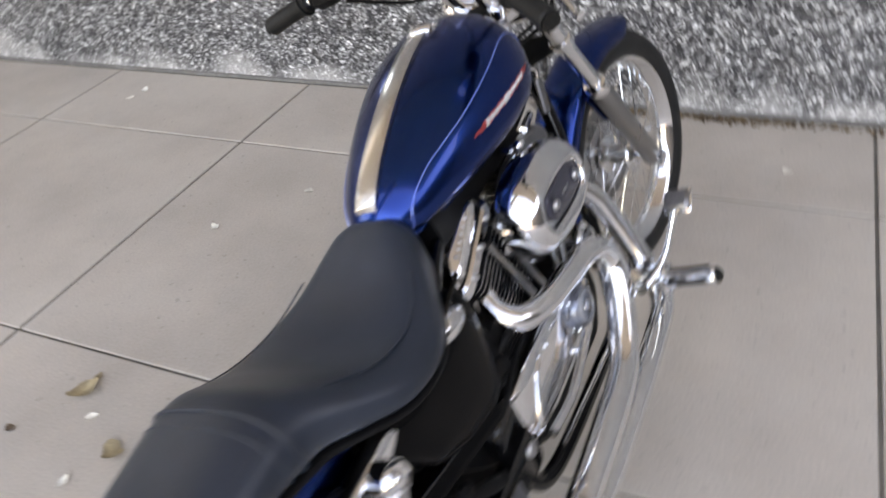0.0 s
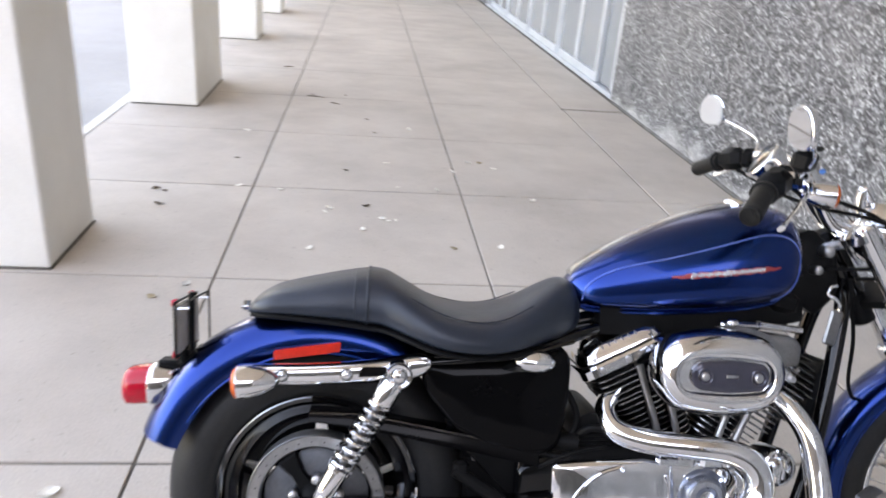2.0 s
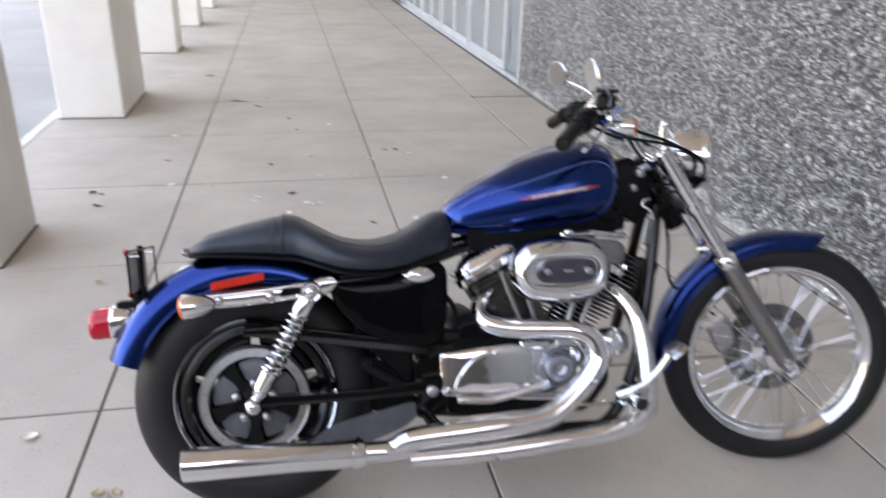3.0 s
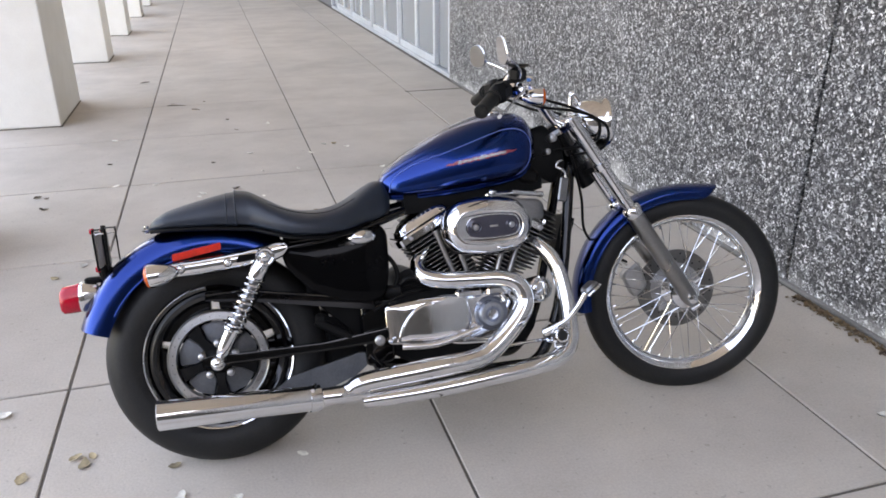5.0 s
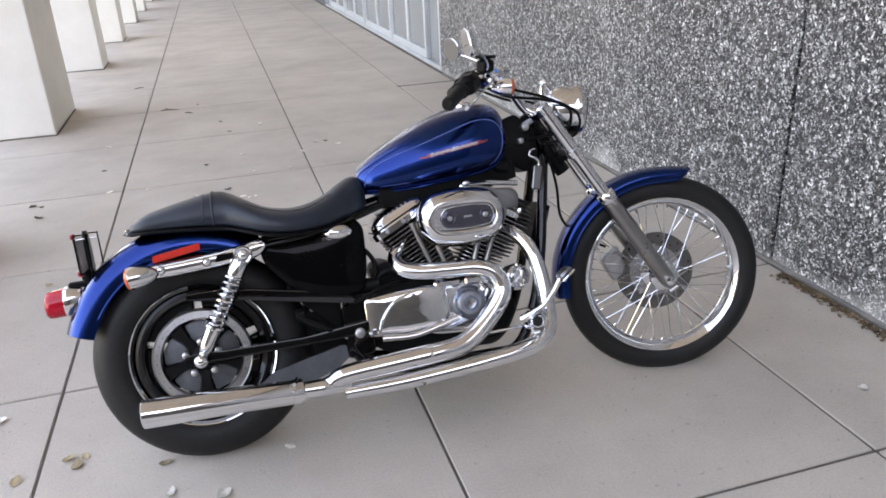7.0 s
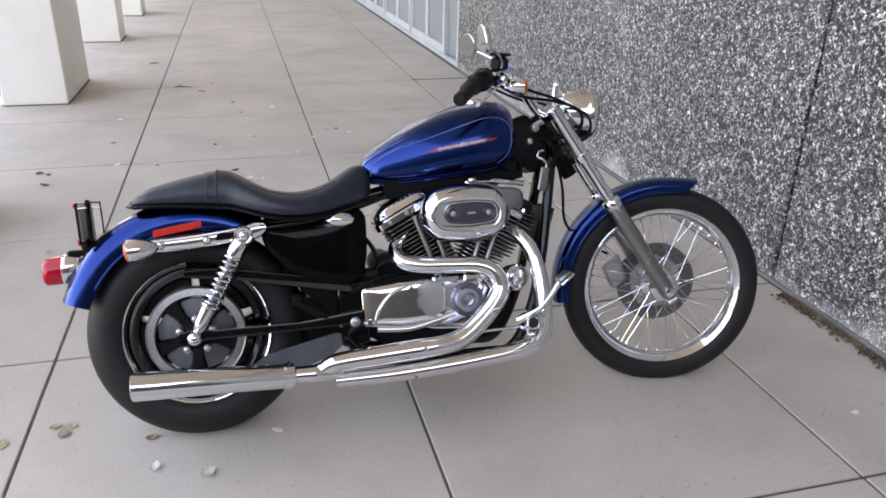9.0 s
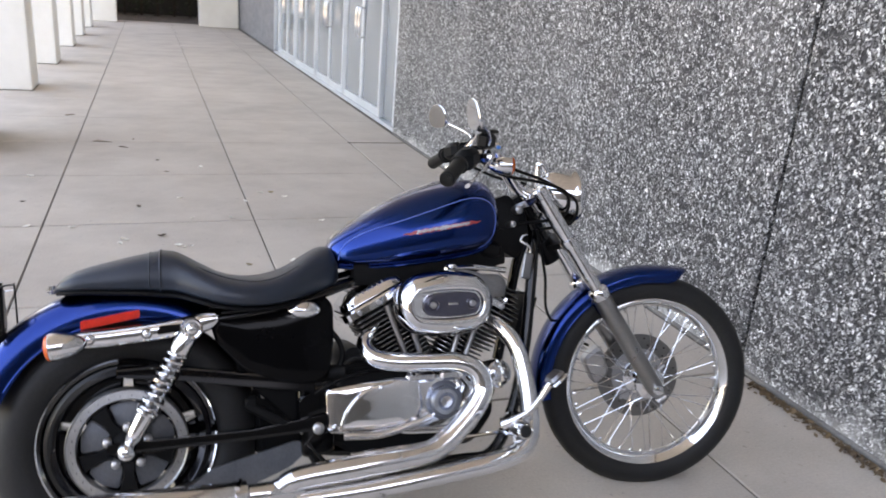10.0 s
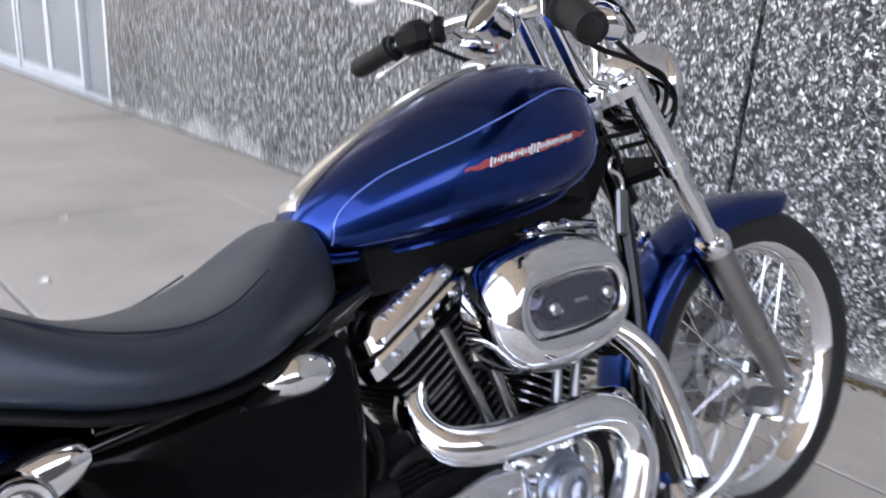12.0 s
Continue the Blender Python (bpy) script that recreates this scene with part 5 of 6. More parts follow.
def cylinder(tilt, label):
    """A finned barrel and head on the crankcase, leaning along the frame."""
    m = Matrix.Translation(CRANK) @ Matrix.Rotation(radians(tilt), 4, "Y")
    barrel = part("cylinder", moved(lathe([(0.052, 0.10), (0.052, 0.33)], (0, 0, 0), (0, 0, 1), 32), m), SATIN, bike, label)
    for k in range(15):
        z = 0.125 + 0.0134 * k
        w, d = (0.070 if tilt < 0 or k < 6 else 0.088) + 0.0012 * k, 0.082 + 0.0005 * k
        if k > 9:
            w, d = w + 0.010, d + 0.008
        outline = rounded([(-w, -d), (w, -d), (w, d), (-w, d)], 0.03, 4)
        fin = loft([[(x * s, y * s, z + h) for x, y in outline] for h, s in ((-0.0019, 0.97), (-0.0019, 0.99), (0.0019, 0.99), (0.0019, 0.97))])
        part("fin", moved(fin, m), SATIN, barrel)
        rim = loft([[(x * s, y * s, z + h) for x, y in outline] for h, s in ((-0.0014, 0.988), (-0.0014, 1.0), (0.0014, 1.0), (0.0014, 0.988))], False, True, True)
        part("fin_edge", moved(rim, m), FIN_EDGE, barrel)
    # Head and rocker box
    off, wide = (-0.008, 1.28) if tilt < 0 else (-0.010, 0.92)
    for k in range(0 if tilt < 0 else 6):
        edge, z = 0.120 - 0.0075 * k, 0.326 + 0.0134 * k
        part("head_fin", moved(box((edge / 2, 0, z), (edge, 0.180, 0.0038), 0.0012), m), SATIN, barrel)
        part("fin_edge", moved(box((edge / 2 + 0.001, 0, z), (edge, 0.1816, 0.0024), 0.0008), m), FIN_EDGE, barrel)
    out = lambda a, b, r: rounded([(-a, -b), (a, -b), (a, b), (-a, b)], r, 5)
    part("cylinder_head", moved(loft([[(x, y, z) for x, y in out(a, b, 0.025)] for z, a, b in ((0.288, 0.066, 0.078), (0.30, 0.070, 0.080), (0.315, 0.072, 0.082), (0.322, 0.066, 0.08))]), m), SATIN, barrel, "black cylinder head")
    part("rocker_box", moved(loft([[(x * wide + off, y, z) for x, y in out(a, b, 0.028)] for z, a, b in ((0.320, 0.078, 0.088), (0.326, 0.085, 0.094), (0.345, 0.085, 0.094), (0.352, 0.078, 0.088))]), m), CHROME, barrel, "chrome rocker box")
    # Thin dark band paints the shaded gap between box and cover
    part("rocker_gap_line", moved(loft([[(x * wide + off, y, z) for x, y in out(0.0795, 0.0895, 0.03)] for z in (0.3495, 0.3535)]), m), SATIN, barrel)
    part("rocker_cover", moved(loft([[(x * wide + off, y, z) for x, y in out(a, b, 0.03)] for z, a, b in ((0.350, 0.073, 0.084), (0.356, 0.078, 0.088), (0.374, 0.073, 0.084), (0.388, 0.055, 0.068), (0.392, 0.033, 0.045))]), m), CHROME, barrel, "chrome rocker cover")
    for x in (-0.062, 0.0, 0.062):
        part("side_bolt", moved(merge(bar((x + off, -0.09, 0.336), (x + off, -0.1005, 0.336), 0.0065, 14), bar((x + off, -0.100, 0.336), (x + off, -0.1025, 0.336), 0.004, 6)), m), ALLOY, barrel)
    for k in range(6 if tilt < 0 else 0):
        part("rocker_rib", moved(box((-0.040 + 0.016 * k + off, -0.058, 0.377), (0.005, 0.05, 0.012), 0.002), m), ALLOY, barrel)
    for k in range(7 if tilt < 0 else 0):
        part("rocker_rib", moved(box((-0.046 + 0.0155 * k + off, 0.026, 0.389), (0.0055, 0.070, 0.014), 0.002), m), ALLOY, barrel)
    if tilt < 0:
        # Solid dark strip paints the shade of the gap between the cover's halves
        part("rocker_gap_strip", moved(box((off, -0.020, 0.386), (0.11, 0.016, 0.013), 0.003), m), SATIN, barrel, "dark strip painted as the shaded gap across the rocker cover")
    for x, y in ((-0.068 + off, -0.08), (0.068 + off, -0.08), (-0.068 + off, 0.08), (0.068 + off, 0.08)):
        part("head_bolt", moved(bar((x, y, 0.35), (x, y, 0.366), 0.008, 6), m), CHROME, barrel)
    for x in (-0.018, 0.020):
        foot, topp = Vector((CRANK.x + math.copysign(0.055, tilt) * 0.9 + x, -0.108, 0.425)), m @ Vector((x * 1.4 - math.copysign(0.034, tilt), -0.092, 0.315))
        part("pushrod_tube", merge(bar(foot, topp, 0.0080, 14), bar(foot, foot.lerp(topp, 0.12), 0.0115, 16), bar(foot.lerp(topp, 0.46), foot.lerp(topp, 0.54), 0.0095, 14), bar(foot.lerp(topp, 0.90), topp, 0.0100, 14)), GREY, barrel, "dull chrome pushrod tube")
    return barrel


cylinder(-27.0, "rear finned cylinder")
cylinder(30.5, "front finned cylinder")
part("front_head_cover", moved(loft([[(x, y, z) for x, z in rounded([(-0.050 * s, -0.034 * s), (0.044 * s, -0.034 * s), (0.046 * s, 0.014 * s), (0.024 * s, 0.034 * s), (-0.050 * s, 0.034 * s)], 0.014 * s)] for y, s in ((-0.060, 1.0), (-0.090, 1.0), (-0.097, 0.95), (-0.101, 0.82), (-0.102, 0.5))]), pose(1.008, 0, 0.672, 0, 4, 0)), HEAD_CAST, engine, "grey cast front head cover")
part("tappet_block", merge(box((0.772, -0.108, 0.425), (0.09, 0.05, 0.03), 0.008), box((0.872, -0.108, 0.425), (0.09, 0.05, 0.03), 0.008)), CHROME, engine)
# Air cleaner: an oval chrome cover with a smoked window and two screws
AC = pose(0.836, 0.0, 0.632)


def oval(a, b, n=52):
    """A stadium with round ends."""
    out, flat = [], a - b
    for k in range(n):
        t = 2 * math.pi * k / n
        c, d = math.cos(t), math.sin(t)
        out.append((b * c * 1.04 + flat * math.copysign(min(1.0, abs(c) * 1.9), c), b * d * (1 - 0.04 * abs(c))))
    return out


air = part("air_cleaner", moved(loft([[(x, y, z) for x, z in oval(a, b)] for y, a, b in ((-0.118, 0.126, 0.082), (-0.124, 0.137, 0.092), (-0.150, 0.139, 0.094), (-0.168, 0.137, 0.092), (-0.184, 0.131, 0.086), (-0.196, 0.122, 0.075), (-0.204, 0.112, 0.062), (-0.206, 0.105, 0.051), (-0.204, 0.101, 0.043), (-0.198, 0.099, 0.039), (-0.190, 0.098, 0.038), (-0.189, 0.06, 0.02))]), AC), CHROME, bike, "oval chrome air cleaner cover", None, 50)
part("air_backplate", moved(loft([[(x + 0.040, y, z + 0.010) for x, z in oval(a, b)] for y, a, b in ((-0.092, 0.10, 0.06), (-0.102, 0.118, 0.080), (-0.116, 0.122, 0.084))]), AC), HEAD_CAST, air)
part("window", moved(loft([[(x + 0.010, y, z) for x, z in oval(a, b)] for y, a, b in ((-0.188, 0.082, 0.034), (-0.196, 0.082, 0.034), (-0.1985, 0.079, 0.031), (-0.1995, 0.07, 0.024))]), AC), SMOKE, air, "smoked oval insert")
for x in (-0.046, 0.068):
    part("screw_cup", moved(lathe([(0.019, -0.199), (0.0195, -0.2015), (0.0165, -0.2025), (0.0135, -0.2005)], (x, 0, 0), (0, 1, 0), 22), AC), SMOKE, air)
    part("screw", moved(merge(lathe([(0.0, -0.207), (0.007, -0.2065), (0.0095, -0.2035), (0.010, -0.199)], (x, 0, 0), (0, 1, 0), 20), box((x, -0.2072, 0), (0.010, 0.001, 0.0022), 0.0004)), AC), ALLOY, air)
part("window_mark", moved(box((0.012, -0.1998, 0.001), (0.026, 0.0014, 0.006), 0.0006), AC), ALLOY, air)
part("top_bracket", merge(box((0.90, -0.10, 0.728), (0.09, 0.035, 0.014), 0.005), ball((0.872, -0.13, 0.735), 0.012, (1.2, 1, 0.8), 14), bar((0.94, -0.11, 0.73), (1.06, -0.07, 0.715), 0.009, 12)), CHROME, engine, "chrome engine stay")
part("carburettor", merge(box((0.79, -0.075, 0.60), (0.11, 0.07, 0.10), 0.02), bar((0.79, -0.12, 0.60), (0.79, -0.02, 0.60), 0.035, 18)), ALLOY, engine)
# Timing cover, gear cover, sprocket cover
TC = (0.836, 0.0, 0.355)
timing = part("timing_cover", lathe([(0.056, -0.10), (0.056, -0.124), (0.052, -0.130), (0.046, -0.132), (0.044, -0.140), (0.040, -0.146), (0.033, -0.149), (0.0, -0.150)], TC, (0, 1, 0), 40), TIMING, bike, "round blue-grey timing cover")
part("timing_ring", lathe([(0.038, -0.147), (0.036, -0.1505), (0.026, -0.152), (0.024, -0.149)], TC, (0, 1, 0), 36), PULLEY, timing)
part("timing_centre", lathe([(0.017, -0.149), (0.016, -0.153), (0.0, -0.154)], TC, (0, 1, 0), 24), MACHINED, timing)
for a in (45, 135, 225, 315):
    part("screw", bar((TC[0] + 0.050 * math.cos(radians(a)), -0.130, TC[2] + 0.050 * math.sin(radians(a))), (TC[0] + 0.050 * math.cos(radians(a)), -0.136, TC[2] + 0.050 * math.sin(radians(a))), 0.0045, 8), CHROME, timing)
gear = part("gear_cover", domed(rounded([(0.645, 0.295), (0.655, 0.415), (0.74, 0.430), (0.89, 0.425), (0.945, 0.38), (0.93, 0.29), (0.86, 0.255), (0.72, 0.265)], 0.025), -0.100, -0.112, -0.014), CHROME, engine, "chrome gearcase cover", None, 30)
sprocket = part("sprocket_cover", domed(rounded([(0.500, 0.295), (0.498, 0.415), (0.60, 0.425), (0.70, 0.432), (0.765, 0.420), (0.775, 0.34), (0.755, 0.285), (0.62, 0.280)], 0.016), -0.09, -0.122, -0.018), CHROME, bike, "chrome sprocket cover", None, 30)
part("cover_ridge", tube([(0.535, -0.134, 0.300), (0.555, -0.138, 0.352), (0.595, -0.138, 0.395), (0.65, -0.134, 0.415)], 0.005, 8), CHROME, sprocket)
for x, z in ((0.655, 0.405), (0.52, 0.31), (0.745, 0.31)):
    part("screw", merge(bar((x, -0.120, z), (x, -0.141, z), 0.008, 14), bar((x, -0.139, z), (x, -0.145, z), 0.005, 6)), CHROME, sprocket)
part("shift_tube", tube([(0.54, -0.15, 0.288), (0.64, -0.152, 0.282), (0.73, -0.15, 0.300), (0.79, -0.148, 0.318)], 0.010, 12), CHROME, engine, "chrome tube below the cover")
part("oil_filter", lathe([(0.043, 0.0), (0.045, 0.01), (0.045, 0.066), (0.041, 0.078), (0.036, 0.080), (0.034, 0.077), (0.024, 0.077), (0.022, 0.090), (0.0, 0.092)], (1.006, -0.035, 0.402), (0.12, -0.98, 0.12), 14), CHROME, engine, "chrome oil filter")
part("starter", merge(bar((0.588, -0.10, 0.478), (0.588, 0.10, 0.478), 0.042, 24), bar((0.56, -0.105, 0.455), (0.50, -0.09, 0.455), 0.022, 16)), SATIN, engine, "black starter motor")
for k in range(4):
    part("case_rib", tube([(0.52 + 0.01 * k, -0.108, 0.44 + 0.009 * k), (0.60, -0.112, 0.447 + 0.009 * k), (0.68, -0.106, 0.446 + 0.008 * k)], 0.003, 6), SATIN, engine)
part("primary_cover", prism(rounded([(0.47, 0.26), (0.49, 0.40), (0.60, 0.44), (0.95, 0.44), (1.02, 0.36), (0.98, 0.25), (0.60, 0.225)], 0.05), 0.125, 0.185, 0.02), CHROME, engine, "chrome primary cover")

# Hoses and leads between the side cover and the engine
for pts, r in (
    ([(0.500, -0.085, 0.600), (0.545, -0.098, 0.540), (0.552, -0.100, 0.490), (0.520, -0.098, 0.448), (0.480, -0.095, 0.430)], 0.0075),
    ([(0.545, -0.090, 0.452), (0.580, -0.118, 0.492), (0.640, -0.120, 0.480), (0.668, -0.110, 0.450)], 0.0085),
    ([(0.470, -0.122, 0.405), (0.520, -0.126, 0.430), (0.575, -0.122, 0.447), (0.620, -0.118, 0.452)], 0.0050),
):
    part("hose", tube(pts, r, 10, 6), SATIN, bike, "black rubber hose")

# Clutter by the swingarm pivot
# Inner dark panel added so that the floor doesn't show through here
part("cover_gap_fill", prism(rounded([(0.27, 0.47), (0.30, 0.60), (0.48, 0.62), (0.485, 0.42), (0.45, 0.30), (0.40, 0.34)], 0.02), -0.085, 0.085, 0.006), SATIN, bike, "dark filler panel added in the black space behind the side cover")
pivot = part("pivot_plate", prism(rounded([(0.43, 0.235), (0.425, 0.40), (0.49, 0.43), (0.53, 0.40), (0.52, 0.24)], 0.02), -0.125, -0.100, 0.006), BLACK, bike, "black swingarm pivot plate")
part("pivot_bolt", merge(bar((0.475, -0.12, 0.315), (0.475, -0.142, 0.315), 0.016, 18), ball((0.475, -0.142, 0.315), 0.016, (1, 0.4, 1), 16)), ALLOY, pivot)
part("rear_master_cylinder", merge(tube([(0.29, -0.12, 0.395), (0.36, -0.125, 0.352), (0.40, -0.125, 0.328)], [0.014, 0.015, 0.012], 12), box((0.305, -0.118, 0.40), (0.035, 0.03, 0.03), 0.008)), SATIN, bike, "black rear brake cylinder")
part("master_rod", bar((0.40, -0.125, 0.328), (0.435, -0.125, 0.305), 0.006, 10), ALLOY, bike)

# Exhaust: two headers under chrome shields into one muffler
FRONT_PIPE = [(1.000, -0.070, 0.575), (1.030, -0.108, 0.545), (1.058, -0.138, 0.495), (1.072, -0.158, 0.42), (1.074, -0.185, 0.32), (1.056, -0.213, 0.243), (1.00, -0.228, 0.203), (0.85, -0.226, 0.180), (0.60, -0.218, 0.160), (0.40, -0.212, 0.155)]
REAR_PIPE = [(0.660, -0.055, 0.575), (0.622, -0.085, 0.530), (0.630, -0.125, 0.494), (0.69, -0.150, 0.478), (0.78, -0.165, 0.473), (0.865, -0.175, 0.467), (0.915, -0.182, 0.442), (0.932, -0.188, 0.392), (0.905, -0.195, 0.342), (0.845, -0.203, 0.283), (0.785, -0.210, 0.243), (0.715, -0.2145, 0.2300), (0.60, -0.2150, 0.2230)]
exhaust = part("exhaust", tube(FRONT_PIPE, [0.022, 0.024, 0.025, 0.026, 0.027, 0.029, 0.028, 0.027, 0.026, 0.022], 22), CHROME, bike, "polished chrome two-into-one exhaust", None, 60)
part("rear_header", tube(REAR_PIPE, [0.022, 0.025, 0.026, 0.026, 0.026, 0.027, 0.029, 0.030, 0.031, 0.031, 0.031, 0.031, 0.030], 22), CHROME, exhaust, "chrome rear header pipe", None, 60)
part("heat_shield", tube([(0.672, -0.2148, 0.2275), (0.668, -0.2148, 0.2272), (0.55, -0.2145, 0.220), (0.41, -0.212, 0.210), (0.365, -0.210, 0.193), (0.33, -0.209, 0.185)], [0.0305, 0.0322, 0.0318, 0.030, 0.025, 0.022], 22), CHROME, exhaust, "chrome heat shield", None, 60)
part("collector", tube([(0.42, -0.208, 0.178), (0.34, -0.212, 0.183), (0.27, -0.216, 0.186)], [0.020, 0.028, 0.026], 20), CHROME, exhaust)
muffler = part("muffler", loft([[(x, -0.225 - (0.27 - x) * 0.16 + math.cos(a) * r, zc + math.sin(a) * r * 1.0) for a in (2 * math.pi * k / 32 for k in range(32))] for x, zc, r in ((0.285, 0.187, 0.024), (0.275, 0.187, 0.033), (0.26, 0.188, 0.036), (0.10, 0.200, 0.0375), (-0.10, 0.212, 0.0395), (-0.155, 0.216, 0.040), (-0.158, 0.216, 0.036), (-0.05, 0.210, 0.034))], True), CHROME, bike, "slash-cut chrome muffler", None, 50)
part("muffler_core", bar((-0.02, -0.272, 0.209), (-0.06, -0.278, 0.211), 0.0345, 24), SATIN, muffler)
part("muffler_clamp", tube([(0.245, -0.229, 0.1885), (0.275, -0.2245, 0.187)], [0.0385, 0.0385], 26, smooth=False), CHROME, muffler)
part("muffler_bolt", merge(bar((0.255, -0.26, 0.218), (0.265, -0.23, 0.228), 0.006, 8)), CHROME, muffler)

# Foot controls
forward = part("foot_control", merge(box((1.035, -0.165, 0.275), (0.07, 0.08, 0.06), 0.015), bar((1.03, -0.12, 0.275), (1.03, -0.25, 0.285), 0.014, 14), box((1.02, -0.255, 0.285), (0.05, 0.03, 0.05), 0.01), bar((0.995, -0.20, 0.27), (1.06, -0.20, 0.25), 0.016, 14)), CHROME, bike, "chrome forward foot control")
part("foot_peg", merge(bar((1.000, -0.262, 0.283), (0.971, -0.382, 0.307), 0.017, 18, 0.020), bar((0.971, -0.382, 0.307), (0.9695, -0.388, 0.3082), 0.020, 18, 0.016)), CHROME, forward, "chrome and rubber foot peg")
part("peg_cap", bar((0.9697, -0.3872, 0.3080), (0.9685, -0.3925, 0.3090), 0.0165, 18, 0.012), GRIP, forward, "black rubber peg end")
part("peg_clevis", merge(box((1.008, -0.252, 0.270), (0.034, 0.012, 0.052), 0.005), box((1.000, -0.276, 0.282), (0.030, 0.010, 0.040), 0.005), bar((1.016, -0.24, 0.262), (1.010, -0.292, 0.268), 0.009, 12), bar((1.045, -0.205, 0.300), (1.050, -0.232, 0.302), 0.013, 6), bar((1.058, -0.205, 0.262), (1.062, -0.228, 0.264), 0.011, 6)), CHROME, forward, "chrome peg clevis and bolts")
for k in range(3):
    a = radians(60 + 110 * k)
    o = Vector((math.cos(a) * 0.017, 0, math.sin(a) * 0.017))
    part("peg_rubber", bar(Vector((0.997, -0.275, 0.286)) + o, Vector((0.975, -0.366, 0.304)) + o, 0.007, 8), GRIP, forward)
part("brake_pedal", tube([(0.975, -0.225, 0.290), (0.998, -0.244, 0.304), (1.036, -0.266, 0.330), (1.066, -0.282, 0.368), (1.084, -0.295, 0.402), (1.092, -0.300, 0.412)], [0.014, 0.011, 0.0085, 0.008, 0.009, 0.009], 12), CHROME, forward, "chrome brake pedal")
pad_at = pose(1.100, -0.305, 0.424, 0, -38, 0)
part("pedal_pad", moved(box((0, 0, 0.004), (0.048, 0.055, 0.016), 0.007), pad_at), HEAD_CAST, forward, "dull ribbed pedal pad")
part("pad_tray", moved(box((0, 0, -0.006), (0.053, 0.060, 0.008), 0.003), pad_at), CHROME, forward)
part("brake_rod", bar((1.0, -0.185, 0.262), (0.56, -0.145, 0.235), 0.005, 8), CHROME, forward)
# Side stand on the far side
part("side_stand", tube([(0.62, 0.12, 0.20), (0.66, 0.19, 0.13), (0.70, 0.285, 0.083), (0.73, 0.32, 0.082)], [0.014, 0.012, 0.012, 0.016], 10), SATIN, bike, "black side stand")

# Fallen leaves on the walkway
def leaf_geom(rng, size):
    """A small curled leaf with a folded midrib."""
    n, rows = 7, []
    curl, fold = rng.uniform(0.2, 0.9), rng.uniform(0.15, 0.6)
    for k in range(n):
        t = k / (n - 1)
        w = size * 0.34 * math.sin(math.pi * (0.06 + 0.9 * t)) ** 0.8 * (1 + 0.25 * rng.uniform(-1, 1))
        x = size * (t - 0.5)
        z = size * curl * (t - 0.5) ** 2
        rows.append([(x, -w, z + w * fold), (x, -w * 0.5, z + w * fold * 0.4), (x, 0, z + 0.002), (x, w * 0.5, z + w * fold * 0.4), (x, w, z + w * fold)])
    top = loft(rows, False, False)
    under = ([(x, y, z - 0.0008) for x, y, z in top[0]], [f[::-1] for f in top[1]])
    return merge(top, under)


LEAVES = (
    (0.081, -0.428), (0.11, -0.465), (0.13, -0.43), (-0.061, -0.488), (0.549, -0.76), (0.757, -0.60), (0.843, 2.511), (0.817, 0.60), (1.214, 2.87), (0.652, 4.142),
    (0.459, 4.983), (0.174, 4.944), (0.974, 3.892), (1.413, 3.084), (2.645, -0.949), (-0.102, 1.149), (0.432, 2.061), (0.639, 1.828), (0.773, 1.954), (0.74, 1.99),
    (1.078, 2.493), (1.09, 1.618), (1.331, 1.643), (1.336, 3.089), (1.492, 2.972), (0.655, 2.169), (0.472, 1.22), (-0.212, 1.025), (1.075, 0.782), (1.13, 0.785),
    (1.008, 0.688), (0.93, 0.539), (0.90, 0.887), (2.798, 2.088), (2.716, 2.108), (1.86, 0.917), (2.152, 0.693), (-0.185, -0.127), (0.376, -0.549), (0.398, -0.70),
    (-0.172, 2.974), (-0.519, 2.329), (-0.462, 2.293), (-0.443, 2.088), (-0.207, 3.639), (0.161, 2.391), (0.453, 2.122), (-0.083, 2.437), (0.714, 3.747), (0.525, 2.805),
    (0.813, 1.973), (0.786, 2.995), (0.385, 1.567), (1.64, 2.37),
)
rng = random.Random(11)
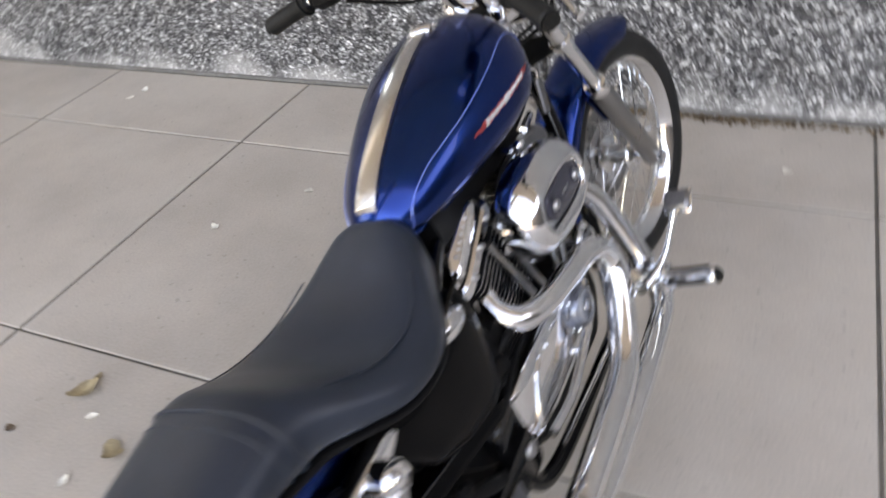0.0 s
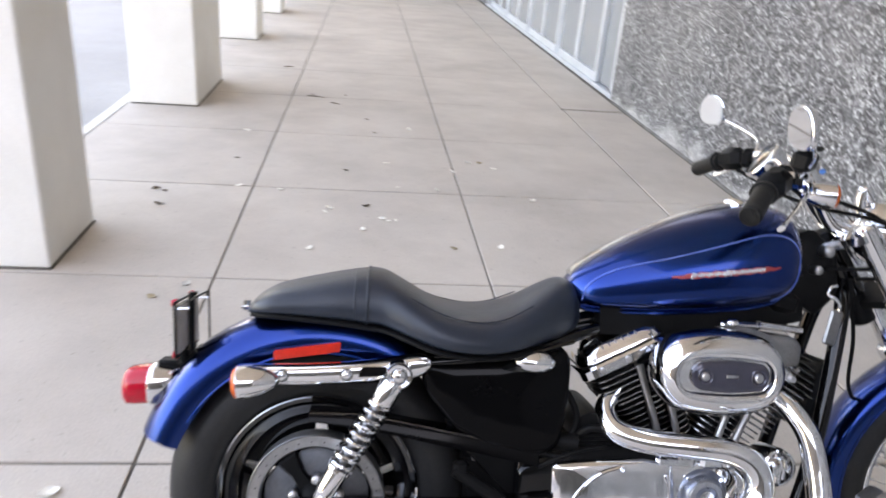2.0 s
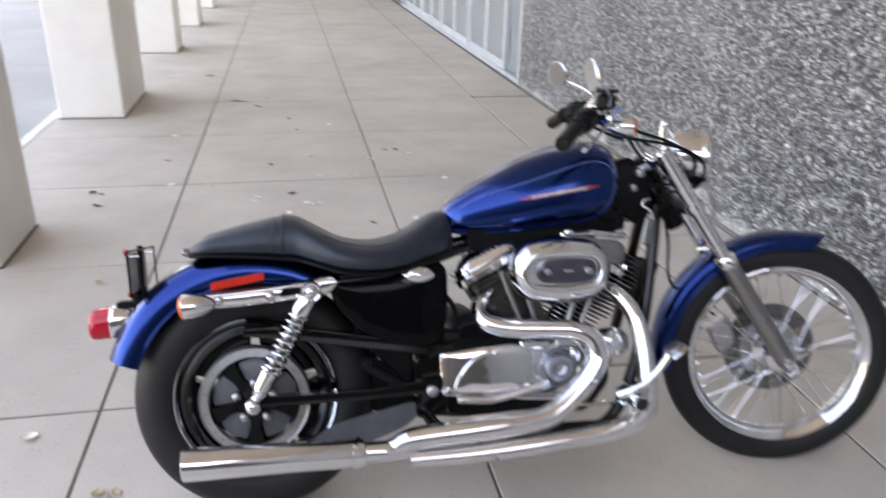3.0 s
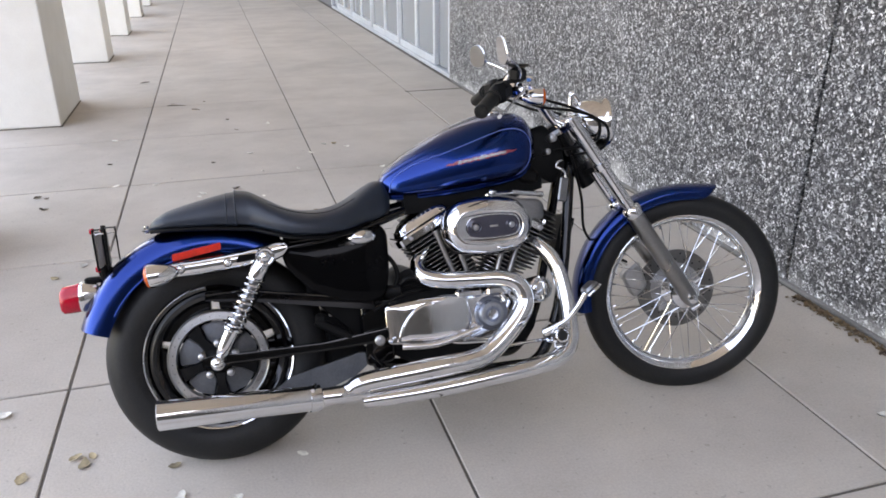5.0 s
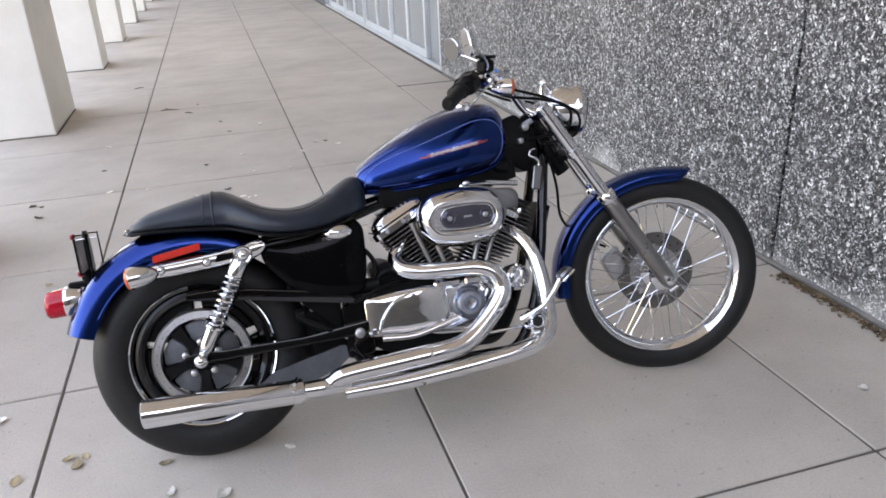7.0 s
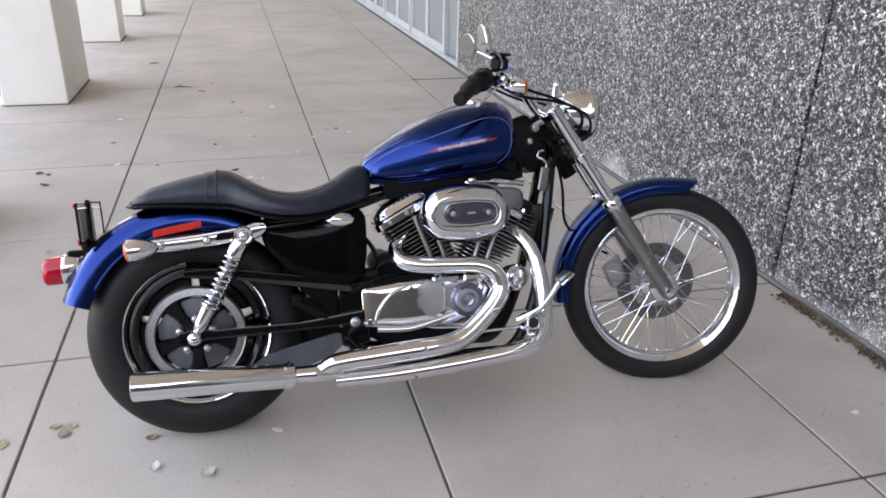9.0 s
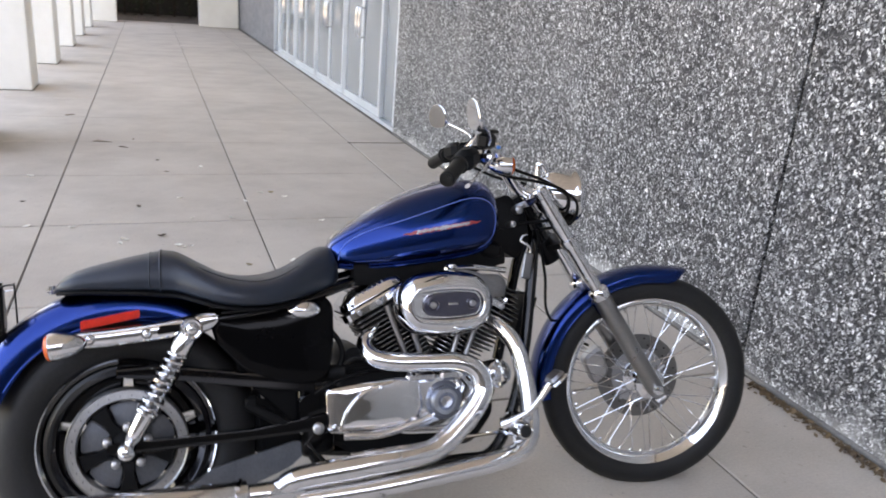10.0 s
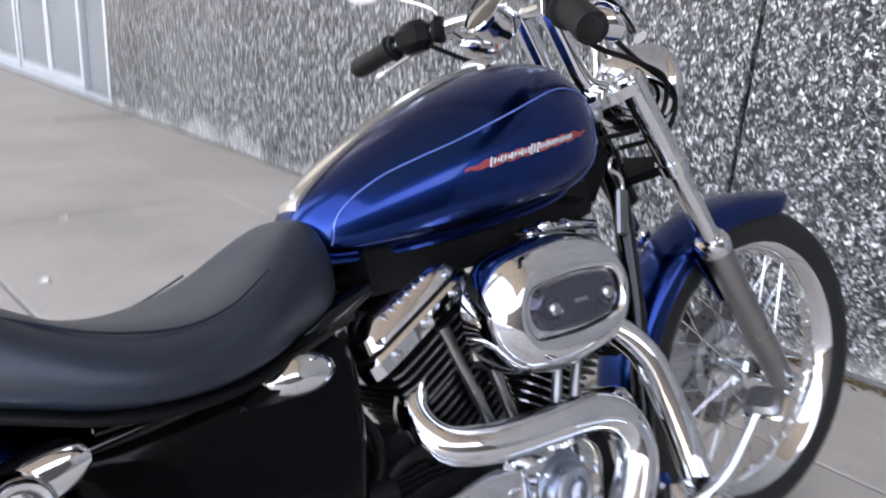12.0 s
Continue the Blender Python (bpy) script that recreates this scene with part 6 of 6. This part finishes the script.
for n, (x, y) in enumerate(LEAVES):
    size = rng.uniform(0.030, 0.054)
    size *= 1.7 if n in (28, 31) else 1.0
    dark = n in (9, 10, 11, 25, 32, 40, 41, 42, 43, 48, 49)
    pale = not dark and n not in (0, 1, 2, 3, 13, 21, 27, 28, 29, 31, 38)
    thing("dry_leaf", leaf_geom(rng, size), LEAF_DARK if dark else LEAF_PALE if pale else LEAF, "small dark brown curled dry leaf on the pavement" if dark else "small bleached pale dry leaf on the pavement" if pale else "small tan curled dry leaf on the pavement", "leaf", "fallen leaves", "", pose(x, y, 0.002, rng.uniform(-8, 8), rng.uniform(-8, 8), rng.uniform(0, 360)), 60)

# Thin twigs
for x0, y0, x1, y1 in ((0.13, 4.88, 0.29, 4.83), (-0.20, 6.17, -0.11, 6.20), (0.35, 4.66, 0.42, 4.60)):
    a, b = Vector((x0, y0, 0.006)), Vector((x1, y1, 0.007))
    m = a.lerp(b, 0.45) + Vector((0.004, 0.008, 0.001))
    thing("twig", tube([a, m, b], [0.003, 0.0045, 0.002], 7, 5), LEAF_DARK, "thin dark fallen twig lying on the pavement", "twig", "fallen twigs")

# Leaf litter along the foot of the wall
litter = []
for _ in range(520):
    y = -0.12 - abs(rng.gauss(0, 0.55))
    x = WALL_X - 0.05 - abs(rng.gauss(0, 0.022))
    litter.append(moved(leaf_geom(rng, rng.uniform(0.008, 0.024)), pose(x, y, rng.uniform(0.003, 0.010), rng.uniform(-35, 35), rng.uniform(-35, 35), rng.uniform(0, 360))))
thing("leaf_litter", merge(*litter), LITTER, "brown leaf litter caught along the foot of the wall", "leaf litter", "", "stuff", None, 60)

# Walkway slabs, each a piece of the pavement
slab_mesh = mesh_of("slab", box((0, 0, -0.008), (SLAB - 0.009, SLAB - 0.011, 0.016), 0.003), CONCRETE, 30)
edge_mesh = mesh_of("edge_slab", box((0, 0, -0.008), (WALL_X - 0.03 - 2 * SLAB - 0.011, SLAB - 0.011, 0.016), 0.003), CONCRETE, 30)
for i in range(-1, 3):
    for j in range(-7, 18):
        x = (i + 0.5) * SLAB if i < 2 else (2 * SLAB + WALL_X - 0.03) / 2
        part("slab", slab_mesh if i < 2 else edge_mesh, CONCRETE, pavement, "", pose(x, (j + 0.5) * SLAB, 0.0005 * ((i * 7 + j * 3) % 3), 0, 0, 0))
part("kerb_edge", box((-SLAB - 0.045, 9.4, -0.0105), (0.08, 37.9, 0.026), 0.006), STRIP, pavement, "pale worn kerb edge of the walkway")
part("open_joint", box((2.715, 4 * SLAB + 0.028, 0.0005), (0.60, 0.020, 0.006), 0.001), DARK_JOINT, pavement, "dark gaping joint by the doors")
